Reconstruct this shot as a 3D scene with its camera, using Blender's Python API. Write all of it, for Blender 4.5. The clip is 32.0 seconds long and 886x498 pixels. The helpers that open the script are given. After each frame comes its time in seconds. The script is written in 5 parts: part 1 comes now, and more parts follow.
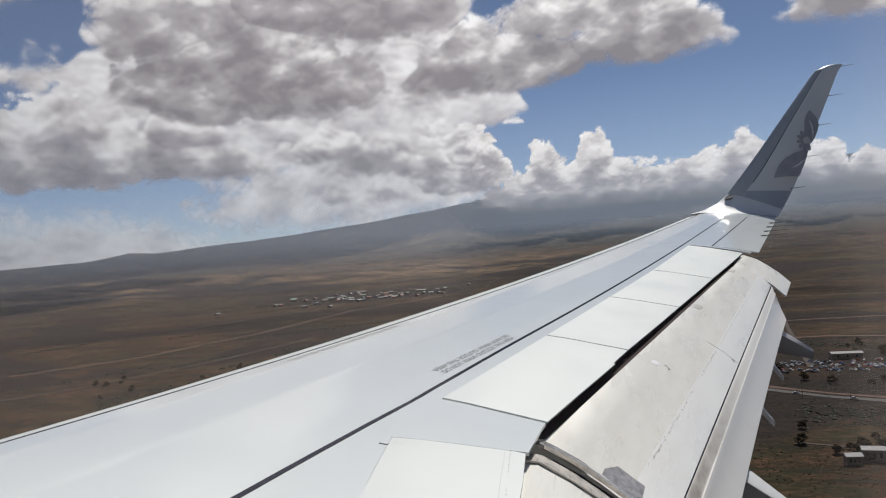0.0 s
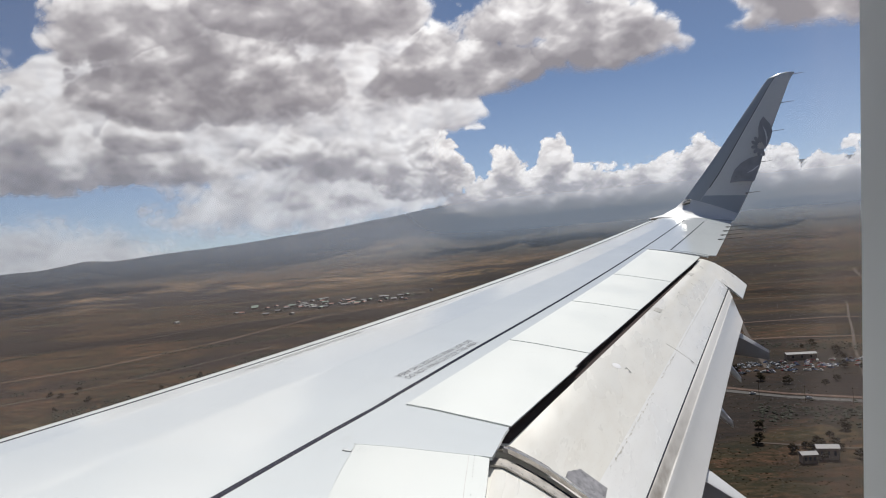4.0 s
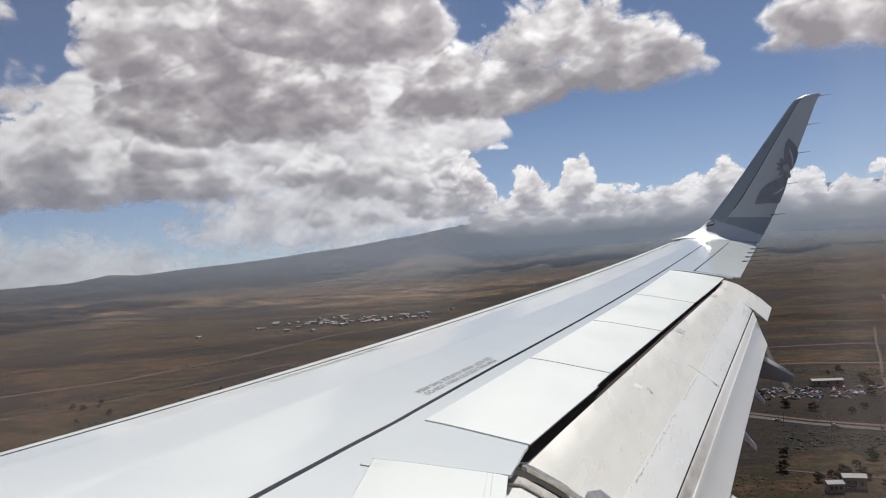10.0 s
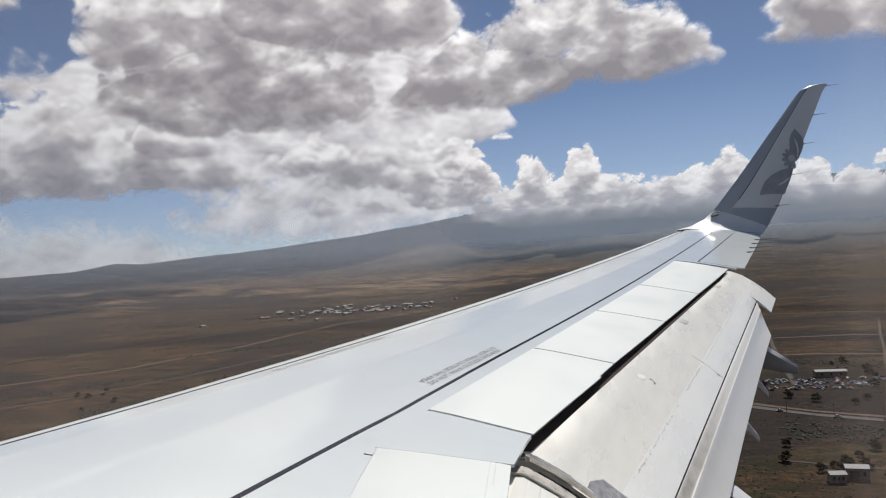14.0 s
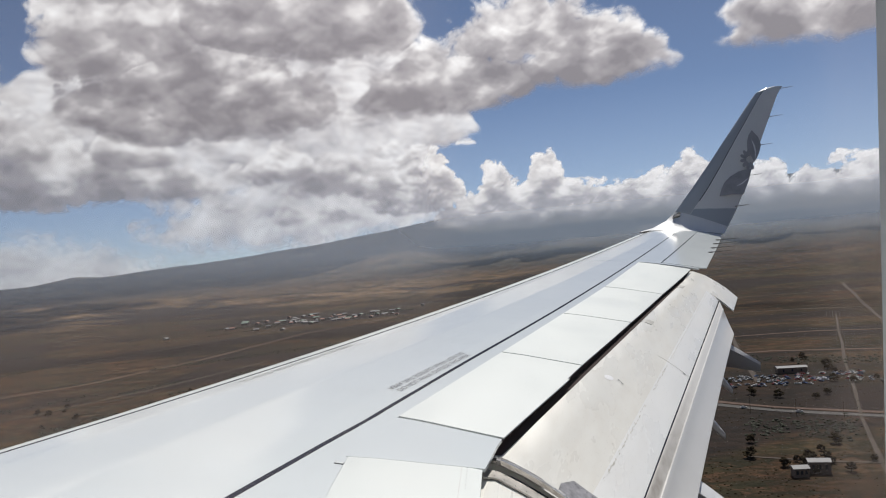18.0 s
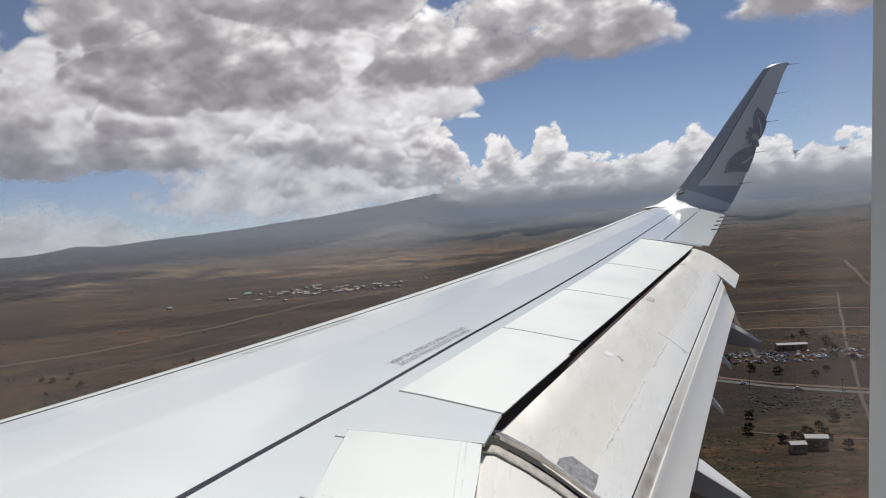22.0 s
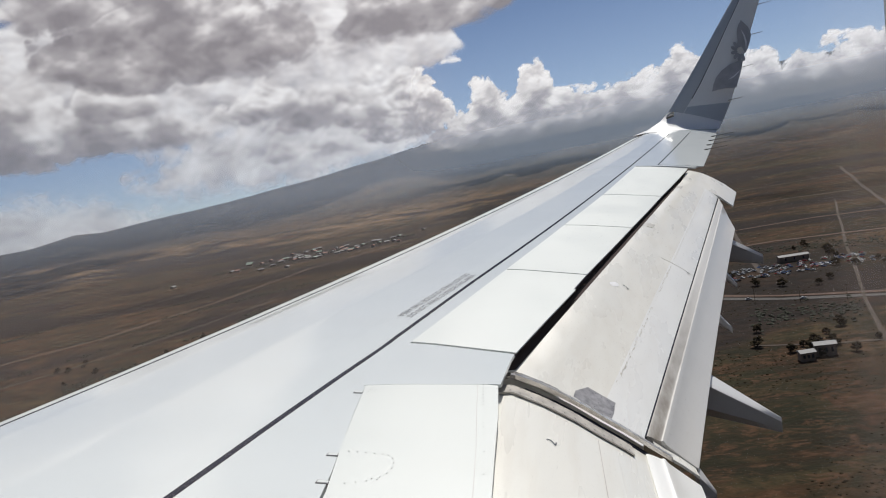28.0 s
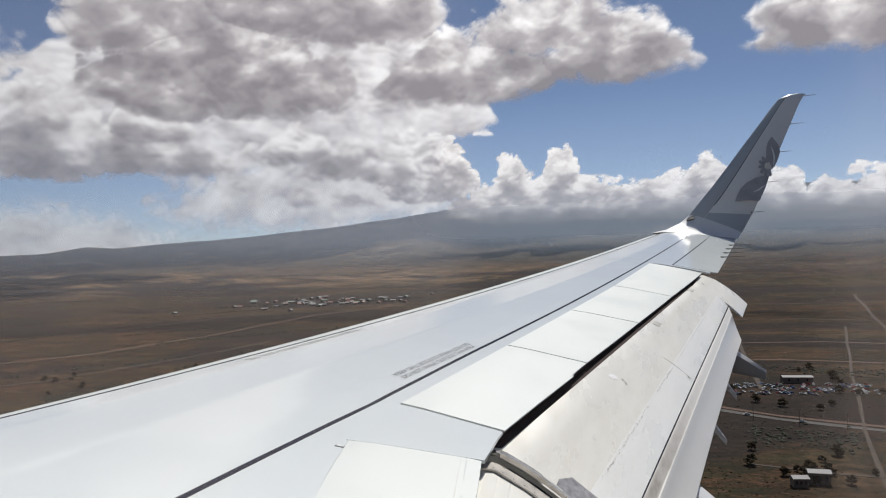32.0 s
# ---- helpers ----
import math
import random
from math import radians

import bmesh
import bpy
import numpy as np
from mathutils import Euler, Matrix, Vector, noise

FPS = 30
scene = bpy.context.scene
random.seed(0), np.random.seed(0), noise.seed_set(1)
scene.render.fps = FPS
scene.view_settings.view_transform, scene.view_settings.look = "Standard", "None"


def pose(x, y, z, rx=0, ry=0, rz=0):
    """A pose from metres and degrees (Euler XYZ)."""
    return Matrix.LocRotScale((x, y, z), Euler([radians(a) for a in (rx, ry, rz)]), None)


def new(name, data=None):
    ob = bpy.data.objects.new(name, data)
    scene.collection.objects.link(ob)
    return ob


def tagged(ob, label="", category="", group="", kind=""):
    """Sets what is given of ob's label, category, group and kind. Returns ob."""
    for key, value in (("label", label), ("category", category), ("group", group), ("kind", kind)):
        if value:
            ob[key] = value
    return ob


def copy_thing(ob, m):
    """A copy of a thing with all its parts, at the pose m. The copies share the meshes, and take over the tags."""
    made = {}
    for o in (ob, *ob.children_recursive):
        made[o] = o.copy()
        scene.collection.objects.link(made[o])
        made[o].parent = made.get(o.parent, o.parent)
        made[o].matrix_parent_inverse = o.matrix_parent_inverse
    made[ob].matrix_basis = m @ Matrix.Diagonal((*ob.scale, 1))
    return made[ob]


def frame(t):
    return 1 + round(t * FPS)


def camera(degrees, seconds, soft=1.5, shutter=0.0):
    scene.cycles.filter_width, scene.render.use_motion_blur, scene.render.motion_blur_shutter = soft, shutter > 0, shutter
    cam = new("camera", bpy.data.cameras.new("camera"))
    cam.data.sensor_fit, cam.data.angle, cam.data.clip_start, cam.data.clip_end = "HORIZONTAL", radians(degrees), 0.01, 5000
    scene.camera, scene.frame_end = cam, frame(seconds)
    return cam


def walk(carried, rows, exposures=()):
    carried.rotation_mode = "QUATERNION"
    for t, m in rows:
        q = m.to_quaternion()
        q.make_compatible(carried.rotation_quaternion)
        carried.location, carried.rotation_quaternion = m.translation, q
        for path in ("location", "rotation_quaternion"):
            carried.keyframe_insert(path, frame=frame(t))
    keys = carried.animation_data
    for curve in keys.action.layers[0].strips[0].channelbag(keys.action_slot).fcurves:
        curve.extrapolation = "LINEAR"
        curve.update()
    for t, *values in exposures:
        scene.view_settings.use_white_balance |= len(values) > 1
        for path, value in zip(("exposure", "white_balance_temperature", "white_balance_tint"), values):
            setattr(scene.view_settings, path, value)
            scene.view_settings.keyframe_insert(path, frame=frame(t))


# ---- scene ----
cam = camera(60.0, 32.0, soft=1.1)

# The airliner's own axes: x aft, y outboard, z up. It flies pitched up by a few degrees.
AIR = pose(0, 0, 0, -0.15, 3.7, 1.2)

# seconds, eye (x aft, y outboard, z up), yaw, pitch, roll, all in the airliner's axes
PATH = [
    (0.0, 6.714, 1.530, 1.724, 10.76, -1.20, -0.60),
    (0.5, 6.712, 1.530, 1.724, 9.33, -0.94, -2.44),
    (1.0, 6.711, 1.530, 1.723, 8.72, -0.71, -2.18),
    (1.5, 6.712, 1.530, 1.722, 8.50, -0.62, -1.43),
    (2.0, 6.714, 1.530, 1.721, 8.76, -0.57, -1.18),
    (2.5, 6.713, 1.530, 1.720, 8.95, -0.57, -0.87),
    (4.5, 6.714, 1.530, 1.722, 7.80, -0.85, -0.98),
    (5.0, 6.714, 1.530, 1.721, 7.94, -0.75, -0.86),
    (5.5, 6.715, 1.530, 1.721, 8.23, -1.24, -1.11),
    (6.0, 6.715, 1.530, 1.720, 8.63, -1.27, -1.04),
    (6.5, 6.715, 1.530, 1.720, 8.85, -0.82, -1.08),
    (7.0, 6.716, 1.530, 1.720, 8.88, -1.45, -1.03),
    (7.5, 6.716, 1.530, 1.717, 8.96, -1.35, -1.05),
    (8.0, 6.716, 1.530, 1.711, 9.06, -0.73, -1.40),
    (8.5, 6.716, 1.530, 1.703, 9.27, -0.48, -1.87),
    (9.0, 6.716, 1.530, 1.696, 9.49, -0.52, -1.47),
    (9.5, 6.715, 1.530, 1.695, 9.54, -0.08, -0.96),
    (10.0, 6.714, 1.530, 1.700, 9.54, 0.62, -0.10),
    (10.5, 6.713, 1.530, 1.706, 9.54, 1.16, -0.18),
    (11.0, 6.712, 1.530, 1.708, 9.54, 0.33, -0.04),
    (11.5, 6.712, 1.530, 1.706, 9.68, -0.14, -0.17),
    (12.0, 6.713, 1.530, 1.704, 9.77, 0.18, -0.26),
    (12.5, 6.713, 1.530, 1.703, 9.72, -0.16, -0.31),
    (13.0, 6.713, 1.530, 1.704, 9.72, -0.23, 0.00),
    (13.5, 6.713, 1.530, 1.704, 9.82, 0.08, 0.30),
    (15.5, 6.713, 1.530, 1.686, 9.54, -1.30, -1.46),
    (16.0, 6.713, 1.530, 1.687, 9.18, -1.12, -1.48),
    (16.5, 6.714, 1.530, 1.689, 8.97, -1.40, -1.57),
    (17.0, 6.712, 1.530, 1.692, 8.57, -0.29, -1.61),
    (17.5, 6.709, 1.530, 1.696, 7.62, 0.55, -1.74),
    (18.0, 6.707, 1.530, 1.699, 7.27, 0.29, -1.09),
    (18.5, 6.707, 1.530, 1.703, 7.45, 0.69, -0.83),
    (19.0, 6.707, 1.530, 1.709, 7.77, 0.78, -0.62),
    (19.5, 6.708, 1.530, 1.716, 7.99, 0.44, -0.55),
    (20.0, 6.708, 1.530, 1.723, 8.08, 0.18, -0.37),
    (20.5, 6.708, 1.530, 1.727, 8.15, -0.34, 0.02),
    (21.0, 6.708, 1.530, 1.727, 8.08, -1.13, 0.10),
    (21.5, 6.709, 1.530, 1.722, 7.70, -1.49, -0.15),
    (22.0, 6.710, 1.530, 1.715, 7.49, -1.70, -0.43),
    (22.5, 6.709, 1.530, 1.709, 7.21, -1.97, -0.48),
    (23.0, 6.708, 1.530, 1.706, 7.00, -2.41, -0.39),
    (23.5, 6.706, 1.530, 1.710, 6.73, -2.33, -0.00),
    (24.0, 6.705, 1.530, 1.718, 6.53, -1.45, 0.17),
    (24.5, 6.705, 1.530, 1.724, 6.54, -1.58, 0.51),
    (25.0, 6.706, 1.530, 1.725, 6.95, -2.49, 0.85),
    (25.5, 6.707, 1.530, 1.723, 8.00, -1.92, 1.53),
    (27.5, 6.705, 1.530, 1.714, 8.32, -4.85, -5.86),
    (28.0, 6.704, 1.530, 1.710, 7.58, -5.48, -6.63),
    (28.5, 6.705, 1.530, 1.706, 7.48, -3.46, -1.66),
    (29.0, 6.707, 1.530, 1.706, 8.26, -0.33, 1.28),
    (29.5, 6.707, 1.530, 1.707, 8.36, 0.48, 1.98),
    (30.0, 6.706, 1.530, 1.707, 7.99, -0.36, 1.74),
    (30.5, 6.706, 1.530, 1.705, 7.95, -0.71, 1.68),
    (31.0, 6.706, 1.530, 1.704, 7.94, -0.21, 1.67),
    (31.5, 6.706, 1.530, 1.702, 8.03, -0.45, 1.79),
    (32.0, 6.706, 1.530, 1.699, 8.09, -0.48, 2.07),
]


def carried_pose(x, y, z, yaw, pitch, roll):
    return AIR @ pose(x, y, z, 90 + pitch, 0, yaw) @ pose(0, 0, 0, 0, 0, roll)


walk(cam, [(t, carried_pose(*r)) for t, *r in PATH], [(0, -0.06), (1, 0.10), (2, 0.10), (6, 0.15), (9, 0.12), (13, 0.05), (16, 0.12), (19, 0.04), (22, 0.06), (25, 0.02), (28, 0.04), (30, 0.05), (32, 0.08)])

# ---- light ----
SUN_EL, SUN_AZ = radians(56), radians(14)      # azimuth from +y towards +x
sun_way = Vector((math.sin(SUN_AZ) * math.cos(SUN_EL), math.cos(SUN_AZ) * math.cos(SUN_EL), math.sin(SUN_EL)))
world = bpy.data.worlds.new("sky")
scene.world = world
world.use_nodes = True
wn = world.node_tree.nodes
sky = wn.new("ShaderNodeTexSky")
sky.sky_type = "NISHITA"
sky.sun_disc = False
sky.sun_elevation, sky.sun_rotation = SUN_EL, SUN_AZ
sky.altitude, sky.air_density, sky.dust_density, sky.ozone_density = 400, 0.5, 0.35, 1.5
wn["Background"].inputs["Strength"].default_value = 0.072
world.node_tree.links.new(sky.outputs["Color"], wn["Background"].inputs["Color"])
sun = new("sun", bpy.data.lights.new("sun", "SUN"))
sun.data.energy, sun.data.angle, sun.data.color = 3.9, radians(0.53), (1.0, 0.96, 0.90)
sun.matrix_world = Matrix.Translation((0, 0, 50)) @ sun_way.to_track_quat("Z", "Y").to_matrix().to_4x4()


# ---- materials ----
class Mat:
    """A node material with a Principled surface."""

    def __init__(self, name, rough=0.5, metal=0.0):
        self.m = bpy.data.materials.new(name)
        self.m.use_nodes = True
        self.t = self.m.node_tree
        self.b = self.t.nodes["Principled BSDF"]
        self.b.inputs["Roughness"].default_value = rough
        self.b.inputs["Metallic"].default_value = metal

    def n(self, kind, **values):
        node = self.t.nodes.new("ShaderNode" + kind)
        for key, value in values.items():
            node.inputs[key.replace("_", " ")].default_value = value
        return node

    def link(self, a, b):
        self.t.links.new(a, b)

    def coords(self, scale=(1, 1, 1), world_space=False):
        mp = self.n("Mapping", Scale=scale)
        if world_space:
            self.link(self.n("NewGeometry").outputs["Position"], mp.inputs["Vector"])
        else:
            self.link(self.n("TexCoord").outputs["Object"], mp.inputs["Vector"])
        return mp.outputs["Vector"]

    def noise(self, vec, scale, detail=4.0, rough=0.55, distort=0.0):
        nd = self.n("TexNoise", Scale=scale, Detail=detail, Roughness=rough, Distortion=distort)
        self.link(vec, nd.inputs["Vector"])
        return nd.outputs["Fac"]

    def ramp(self, fac, stops):
        nd = self.t.nodes.new("ShaderNodeValToRGB")
        el = nd.color_ramp.elements
        while len(el) < len(stops):
            el.new(0.5)
        for e, (p, c) in zip(el, stops):
            e.position, e.color = p, ((c, c, c, 1) if isinstance(c, (int, float)) else (*c, 1))
        self.link(fac, nd.inputs["Fac"])
        return nd.outputs["Color"]

    def mix(self, fac, a, b, mode="MIX"):
        nd = self.t.nodes.new("ShaderNodeMix")
        nd.data_type, nd.blend_type = "RGBA", mode
        for value, socket in ((fac, nd.inputs[0]), (a, nd.inputs[6]), (b, nd.inputs[7])):
            if isinstance(value, (int, float)):
                socket.default_value = value
            elif isinstance(value, tuple):
                socket.default_value = (*value, 1)
            else:
                self.link(value, socket)
        return nd.outputs[2]

    def bump(self, height, strength, distance):
        nd = self.n("Bump", Strength=strength, Distance=distance)
        self.link(height, nd.inputs["Height"])
        self.link(nd.outputs["Normal"], self.b.inputs["Normal"])

    def color(self, value):
        if isinstance(value, tuple):
            self.b.inputs["Base Color"].default_value = (*value, 1)
        else:
            self.link(value, self.b.inputs["Base Color"])
        return self


def paint(name, base, rough=0.3, dirt=0.12, stretch=(1, 1, 1), coat=0.3, tint=(0.42, 0.36, 0.28)):
    """Aircraft paint: faint mottling, grime streaks along the airflow."""
    m = Mat(name, rough)
    v = m.coords()
    big = m.noise(v, 0.9, 5, 0.6)
    streak = m.noise(m.coords(stretch), 3.0, 5, 0.65)
    c = m.mix(m.ramp(big, [(0.35, 0.0), (0.75, 0.35)]), base, tuple(x * 0.93 for x in base))
    c = m.mix(m.mix(1.0, m.ramp(streak, [(0.45, 0.0), (0.8, 1.0)]), (dirt, dirt, dirt), "MULTIPLY"), c, tint)
    m.color(c)
    worn = stretch[0] > 1
    m.link(m.ramp(m.noise(m.coords(stretch) if worn else v, 1.6 if worn else 2.5, 4), [(0.35, rough * (0.65 if worn else 0.9)), (0.65, rough * (1.5 if worn else 1.1))]), m.b.inputs["Roughness"])
    m.b.inputs["Coat Weight"].default_value = coat
    m.b.inputs["Coat Roughness"].default_value = 0.10 if coat > 0.45 else 0.12
    m.bump(m.noise(v, 0.8, 2), 0.03, 0.01)
    return m.m


def plain(name, base, rough=0.5, metal=0.0, vary=0.15, scale=6.0, bump=0.1, dist=0.005, shine=0.5):
    m = Mat(name, rough, metal)
    m.b.inputs["Specular IOR Level"].default_value = shine
    v = m.coords()
    f = m.noise(v, scale, 5)
    m.color(m.mix(m.ramp(f, [(0.3, 0.0), (0.7, 1.0)]), tuple(x * (1 - vary) for x in base), tuple(min(1, x * (1 + vary)) for x in base)))
    if bump:
        m.bump(m.noise(v, scale * 5, 4), bump, dist)
    return m.m


SKIN = paint("wing_grey_paint", (0.72, 0.765, 0.765), 0.19, 0.05, (0.5, 2, 1), 0.72)
WHITE = paint("spoiler_white_paint", (0.60, 0.64, 0.625), 0.45, 0.04, (0.5, 2, 1), 0.08)
FLAP = paint("flap_worn_paint", (0.84, 0.83, 0.765), 0.30, 0.30, (2.6, 0.22, 2.6), 0.4, (0.58, 0.52, 0.43))
def grimy_shaded(name, base):
    """Tab paint with brown dirt and painted shade on the nose, by a layer on the mesh."""
    m = Mat(name, 0.33)
    at = m.n("Attribute")
    at.attribute_name = "grime_shade"
    v = m.coords((3, 0.5, 3))
    g = m.mix(1.0, at.outputs["Color"], m.ramp(m.noise(v, 5, 6, 0.6), [(0.3, 0.55), (0.65, 1.0)]), "MULTIPLY")
    m.color(m.mix(g, m.mix(m.ramp(m.noise(m.coords(), 2, 5), [(0.4, 0.0), (0.7, 0.3)]), base, tuple(x * 0.9 for x in base)), (0.19, 0.165, 0.13)))
    m.b.inputs["Coat Weight"].default_value = 0.3
    return m.m


TAB = grimy_shaded("tab_worn_paint", (0.66, 0.65, 0.62))
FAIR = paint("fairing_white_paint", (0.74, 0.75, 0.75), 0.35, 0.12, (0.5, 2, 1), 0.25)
# the white fairing paint again, darkened for the sides away from the sun
FAIR_SHADED = paint("fairing_painted_shade", (0.33, 0.34, 0.36), 0.4, 0.12, (0.5, 2, 1), 0.1)
SEAL_SHADE = plain("dark_sealant_and_shade", (0.018, 0.022, 0.038), 0.9, shine=0.12)
COVE = plain("cove_dark_primer", (0.20, 0.15, 0.145), 0.9, shine=0.15)
NOSE_SHADE = plain("flap_nose_painted_shade", (0.060, 0.046, 0.045), 0.85, shine=0.08)
METAL = plain("bare_metal", (0.66, 0.63, 0.59), 0.26, 0.9, 0.3, 16)
INK = plain("stencil_ink", (0.07, 0.075, 0.09), 0.6, bump=0)
TIPGREY = paint("winglet_grey_paint", (0.47, 0.52, 0.57), 0.35, 0.05, coat=0.3)
TIPLIGHT = paint("winglet_light_paint", (0.90, 0.91, 0.91), 0.35, 0.05, coat=0.3)
TIPDARK = paint("winglet_leading_paint", (0.49, 0.53, 0.57), 0.3, 0.05, coat=0.3)
EMBLEM = plain("emblem_paint", (0.42, 0.42, 0.44), 0.4, bump=0)
RIVET = plain("rivet_grey", (0.48, 0.48, 0.47), 0.5, bump=0)
PANEL = plain("cabin_panel_plastic", (0.47, 0.48, 0.48), 0.55, 0, 0.04, 3, 0.05, 0.001)
BLACK = plain("black_rubber", (0.02, 0.02, 0.02), 0.6)


# ---- building helpers ----
def link_mesh(name, verts, faces, mat, parent=None, label="", smooth=False):
    me = bpy.data.meshes.new(name)
    me.from_pydata([tuple(v) for v in verts], [], [tuple(f) for f in faces])
    me.validate()
    bm = bmesh.new()
    bm.from_mesh(me)
    bmesh.ops.recalc_face_normals(bm, faces=bm.faces)
    bm.to_mesh(me)
    bm.free()
    for p in me.polygons:
        p.use_smooth = smooth
    me.materials.append(mat)
    if smooth:
        me.set_sharp_from_angle(angle=radians(38))
    ob = new(name, me)
    if parent is not None:
        ob.parent = parent
    if label:
        tagged(ob, label)
    return ob


def slab(P, thick, down=(0, 0, -1)):
    """Verts and faces of a closed plate: the grid P[i][j] on top, thick metres below it the underside."""
    P = np.asarray(P, float)
    n, m = P.shape[:2]
    D = np.asarray(down, float) * (thick if np.isscalar(thick) else np.asarray(thick)[..., None])
    V = np.concatenate([P.reshape(-1, 3), (P + D).reshape(-1, 3)])
    N = n * m
    F = []
    for i in range(n - 1):
        for j in range(m - 1):
            a, b, c, d = i * m + j, i * m + j + 1, (i + 1) * m + j + 1, (i + 1) * m + j
            F += [(a, b, c, d), (N + d, N + c, N + b, N + a)]
    edge = [i * m for i in range(n)] + [(n - 1) * m + j for j in range(1, m)] + [i * m + m - 1 for i in range(n - 2, -1, -1)] + list(range(m - 2, 0, -1))
    for a, b in zip(edge, edge[1:] + edge[:1]):
        F.append((a, b, N + b, N + a))
    return V, F


def loft(rings, cap=True):
    """Verts and faces of closed rings of equal length, joined in order."""
    R = np.asarray(rings, float)
    n, m = R.shape[:2]
    F = [(i * m + j, i * m + (j + 1) % m, (i + 1) * m + (j + 1) % m, (i + 1) * m + j) for i in range(n - 1) for j in range(m)]
    if cap:
        F += [tuple(range(m - 1, -1, -1)), tuple((n - 1) * m + j for j in range(m))]
    return R.reshape(-1, 3), F


def box_vf(x0, x1, y0, y1, z0, z1):
    V = [(x, y, z) for x in (x0, x1) for y in (y0, y1) for z in (z0, z1)]
    return V, [(0, 1, 3, 2), (4, 6, 7, 5), (0, 4, 5, 1), (2, 3, 7, 6), (0, 2, 6, 4), (1, 5, 7, 3)]


def joined(*vfs):
    V, F = [], []
    for v, f in vfs:
        k = len(V)
        V += [tuple(a) for a in v]
        F += [tuple(i + k for i in g) for g in f]
    return V, F


def thing(name, label, category, m=None, group="", kind=""):
    e = new(name)
    e.empty_display_size = 0.2
    if m is not None:
        e.matrix_world = m
    return tagged(e, label, category, group, kind)


# ---- the wing: planform in metres ----
def lead(y):
    return 0.516 * y


def trail(y):
    return np.where(y < 6.4, 6.98, 6.98 + 0.3086 * (y - 6.4))


def chord(y):
    return trail(y) - lead(y)


def crown(c):
    return np.interp(c, [0, 0.01, 0.03, 0.08, 0.15, 0.25, 0.4, 0.55, 0.7, 0.85, 1.0], [0, 0.011, 0.022, 0.038, 0.052, 0.062, 0.066, 0.060, 0.046, 0.026, 0.002])


def top(y, c, lift=0.0):
    """A place on the upper surface: y metres from the centreline, c of the chord from the leading edge."""
    y, c = np.broadcast_arrays(np.asarray(y, float), np.asarray(c, float))
    ch = chord(y)
    z = math.tan(radians(5.1)) * (y - 2) + BEND * (y - 2) ** 2 + ch * crown(c) - radians(2) * (1 - (y - 2) / 15) * ch * (c - 0.3)
    return np.stack([lead(y) + c * ch, y, z + lift], -1)


def patch(y0, y1, c0, c1, ny=8, nc=6, lift=0.0):
    """A grid on the upper surface; c0 and c1 may be functions of y."""
    ys = np.linspace(y0, y1, ny)
    rows = []
    for y in ys:
        a, b = (f(y) if callable(f) else f for f in (c0, c1))
        rows.append(top(y, np.linspace(a, b, nc), lift))
    return np.array(rows)


def skewed(ends0, ends1, lift=0.0, n=6, nc=10, fore=0.0):
    """A grid on the upper surface between the hinge line and the spoilers' aft line; each end runs from its y at the hinge to its y aft."""
    rows = []
    for s_ in np.linspace(0, 1, n):
        row = []
        for k in np.linspace(0, 1, nc):
            y = (ends0[0] + (ends0[1] - ends0[0]) * k) * (1 - s_) + (ends1[0] + (ends1[1] - ends1[0]) * k) * s_
            a = HINGE(y) - fore
            row.append(top(y, a + (SPOIL_AFT(y) - a) * k, lift))
        rows.append(row)
    return np.array(rows)


BEND = 0.0032
HINGE = lambda y: float(np.interp(y, [4.0, 4.6, 5.8, 6.54, 8.25, 9.81, 11.33, 13.1], [0.73, 0.714, 0.653, 0.654, 0.641, 0.632, 0.625, 0.600]))
SPOIL_AFT = lambda y: float(np.interp(y, [4.0, 4.7, 5.5, 5.93, 6.44, 8.2, 9.8, 11.33, 13.1], [0.878, 0.865, 0.8515, 0.843, 0.850, 0.853, 0.869, 0.890, 0.930]))
STRIPE = lambda y: float((np.interp(y, [1.5, 3.0, 4.5, 5.3, 6.0, 6.64, 7.45, 7.93, 9.87, 11.95, 15.95], [4.241, 4.595, 4.995, 5.225, 5.438, 5.649, 5.934, 6.108, 6.842, 7.622, 9.12]) - 0.003 - lead(y)) / chord(y))
NOSE = lambda y: float(np.interp(y, [2, 5.4, 8.15, 12.8, 16.5], [0.178, 0.181, 0.197, 0.206, 0.19]))

wing = thing("airliner", "white and grey airliner with lowered flaps and an upswept winglet", "aircraft", AIR)


def skin_ring(y):
    a = np.linspace(NOSE(y), HINGE(y) - 0.001 if y < 13.15 else 0.728, 40)
    up = top(y, a)
    lo = up[::-1].copy()
    ch = float(chord(y))
    lo[:, 2] = top(y, 0.0)[2] - 0.045 * ch * np.sin(np.pi * np.clip(a[::-1], 0, 1) ** 0.7) - 0.01
    return np.concatenate([up, lo])


SKIN_Y = [1.25, 1.9, 2.5, 3.2, 4.0, 4.8, 5.4, 5.8, 6.2, 6.5, 7.0] + [7.6 + 0.55 * i for i in range(10)] + [13.14]
link_mesh("wing_skin", *loft([skin_ring(y) for y in SKIN_Y]), SKIN, wing, "pale grey glossy painted upper wing skin", True)
link_mesh("wing_skin", *loft([skin_ring(y) for y in (13.1501, 13.7, 14.3, 14.9, 15.5, 16.0, 16.45)]), SKIN, wing, "pale grey glossy painted outer wing skin", True)
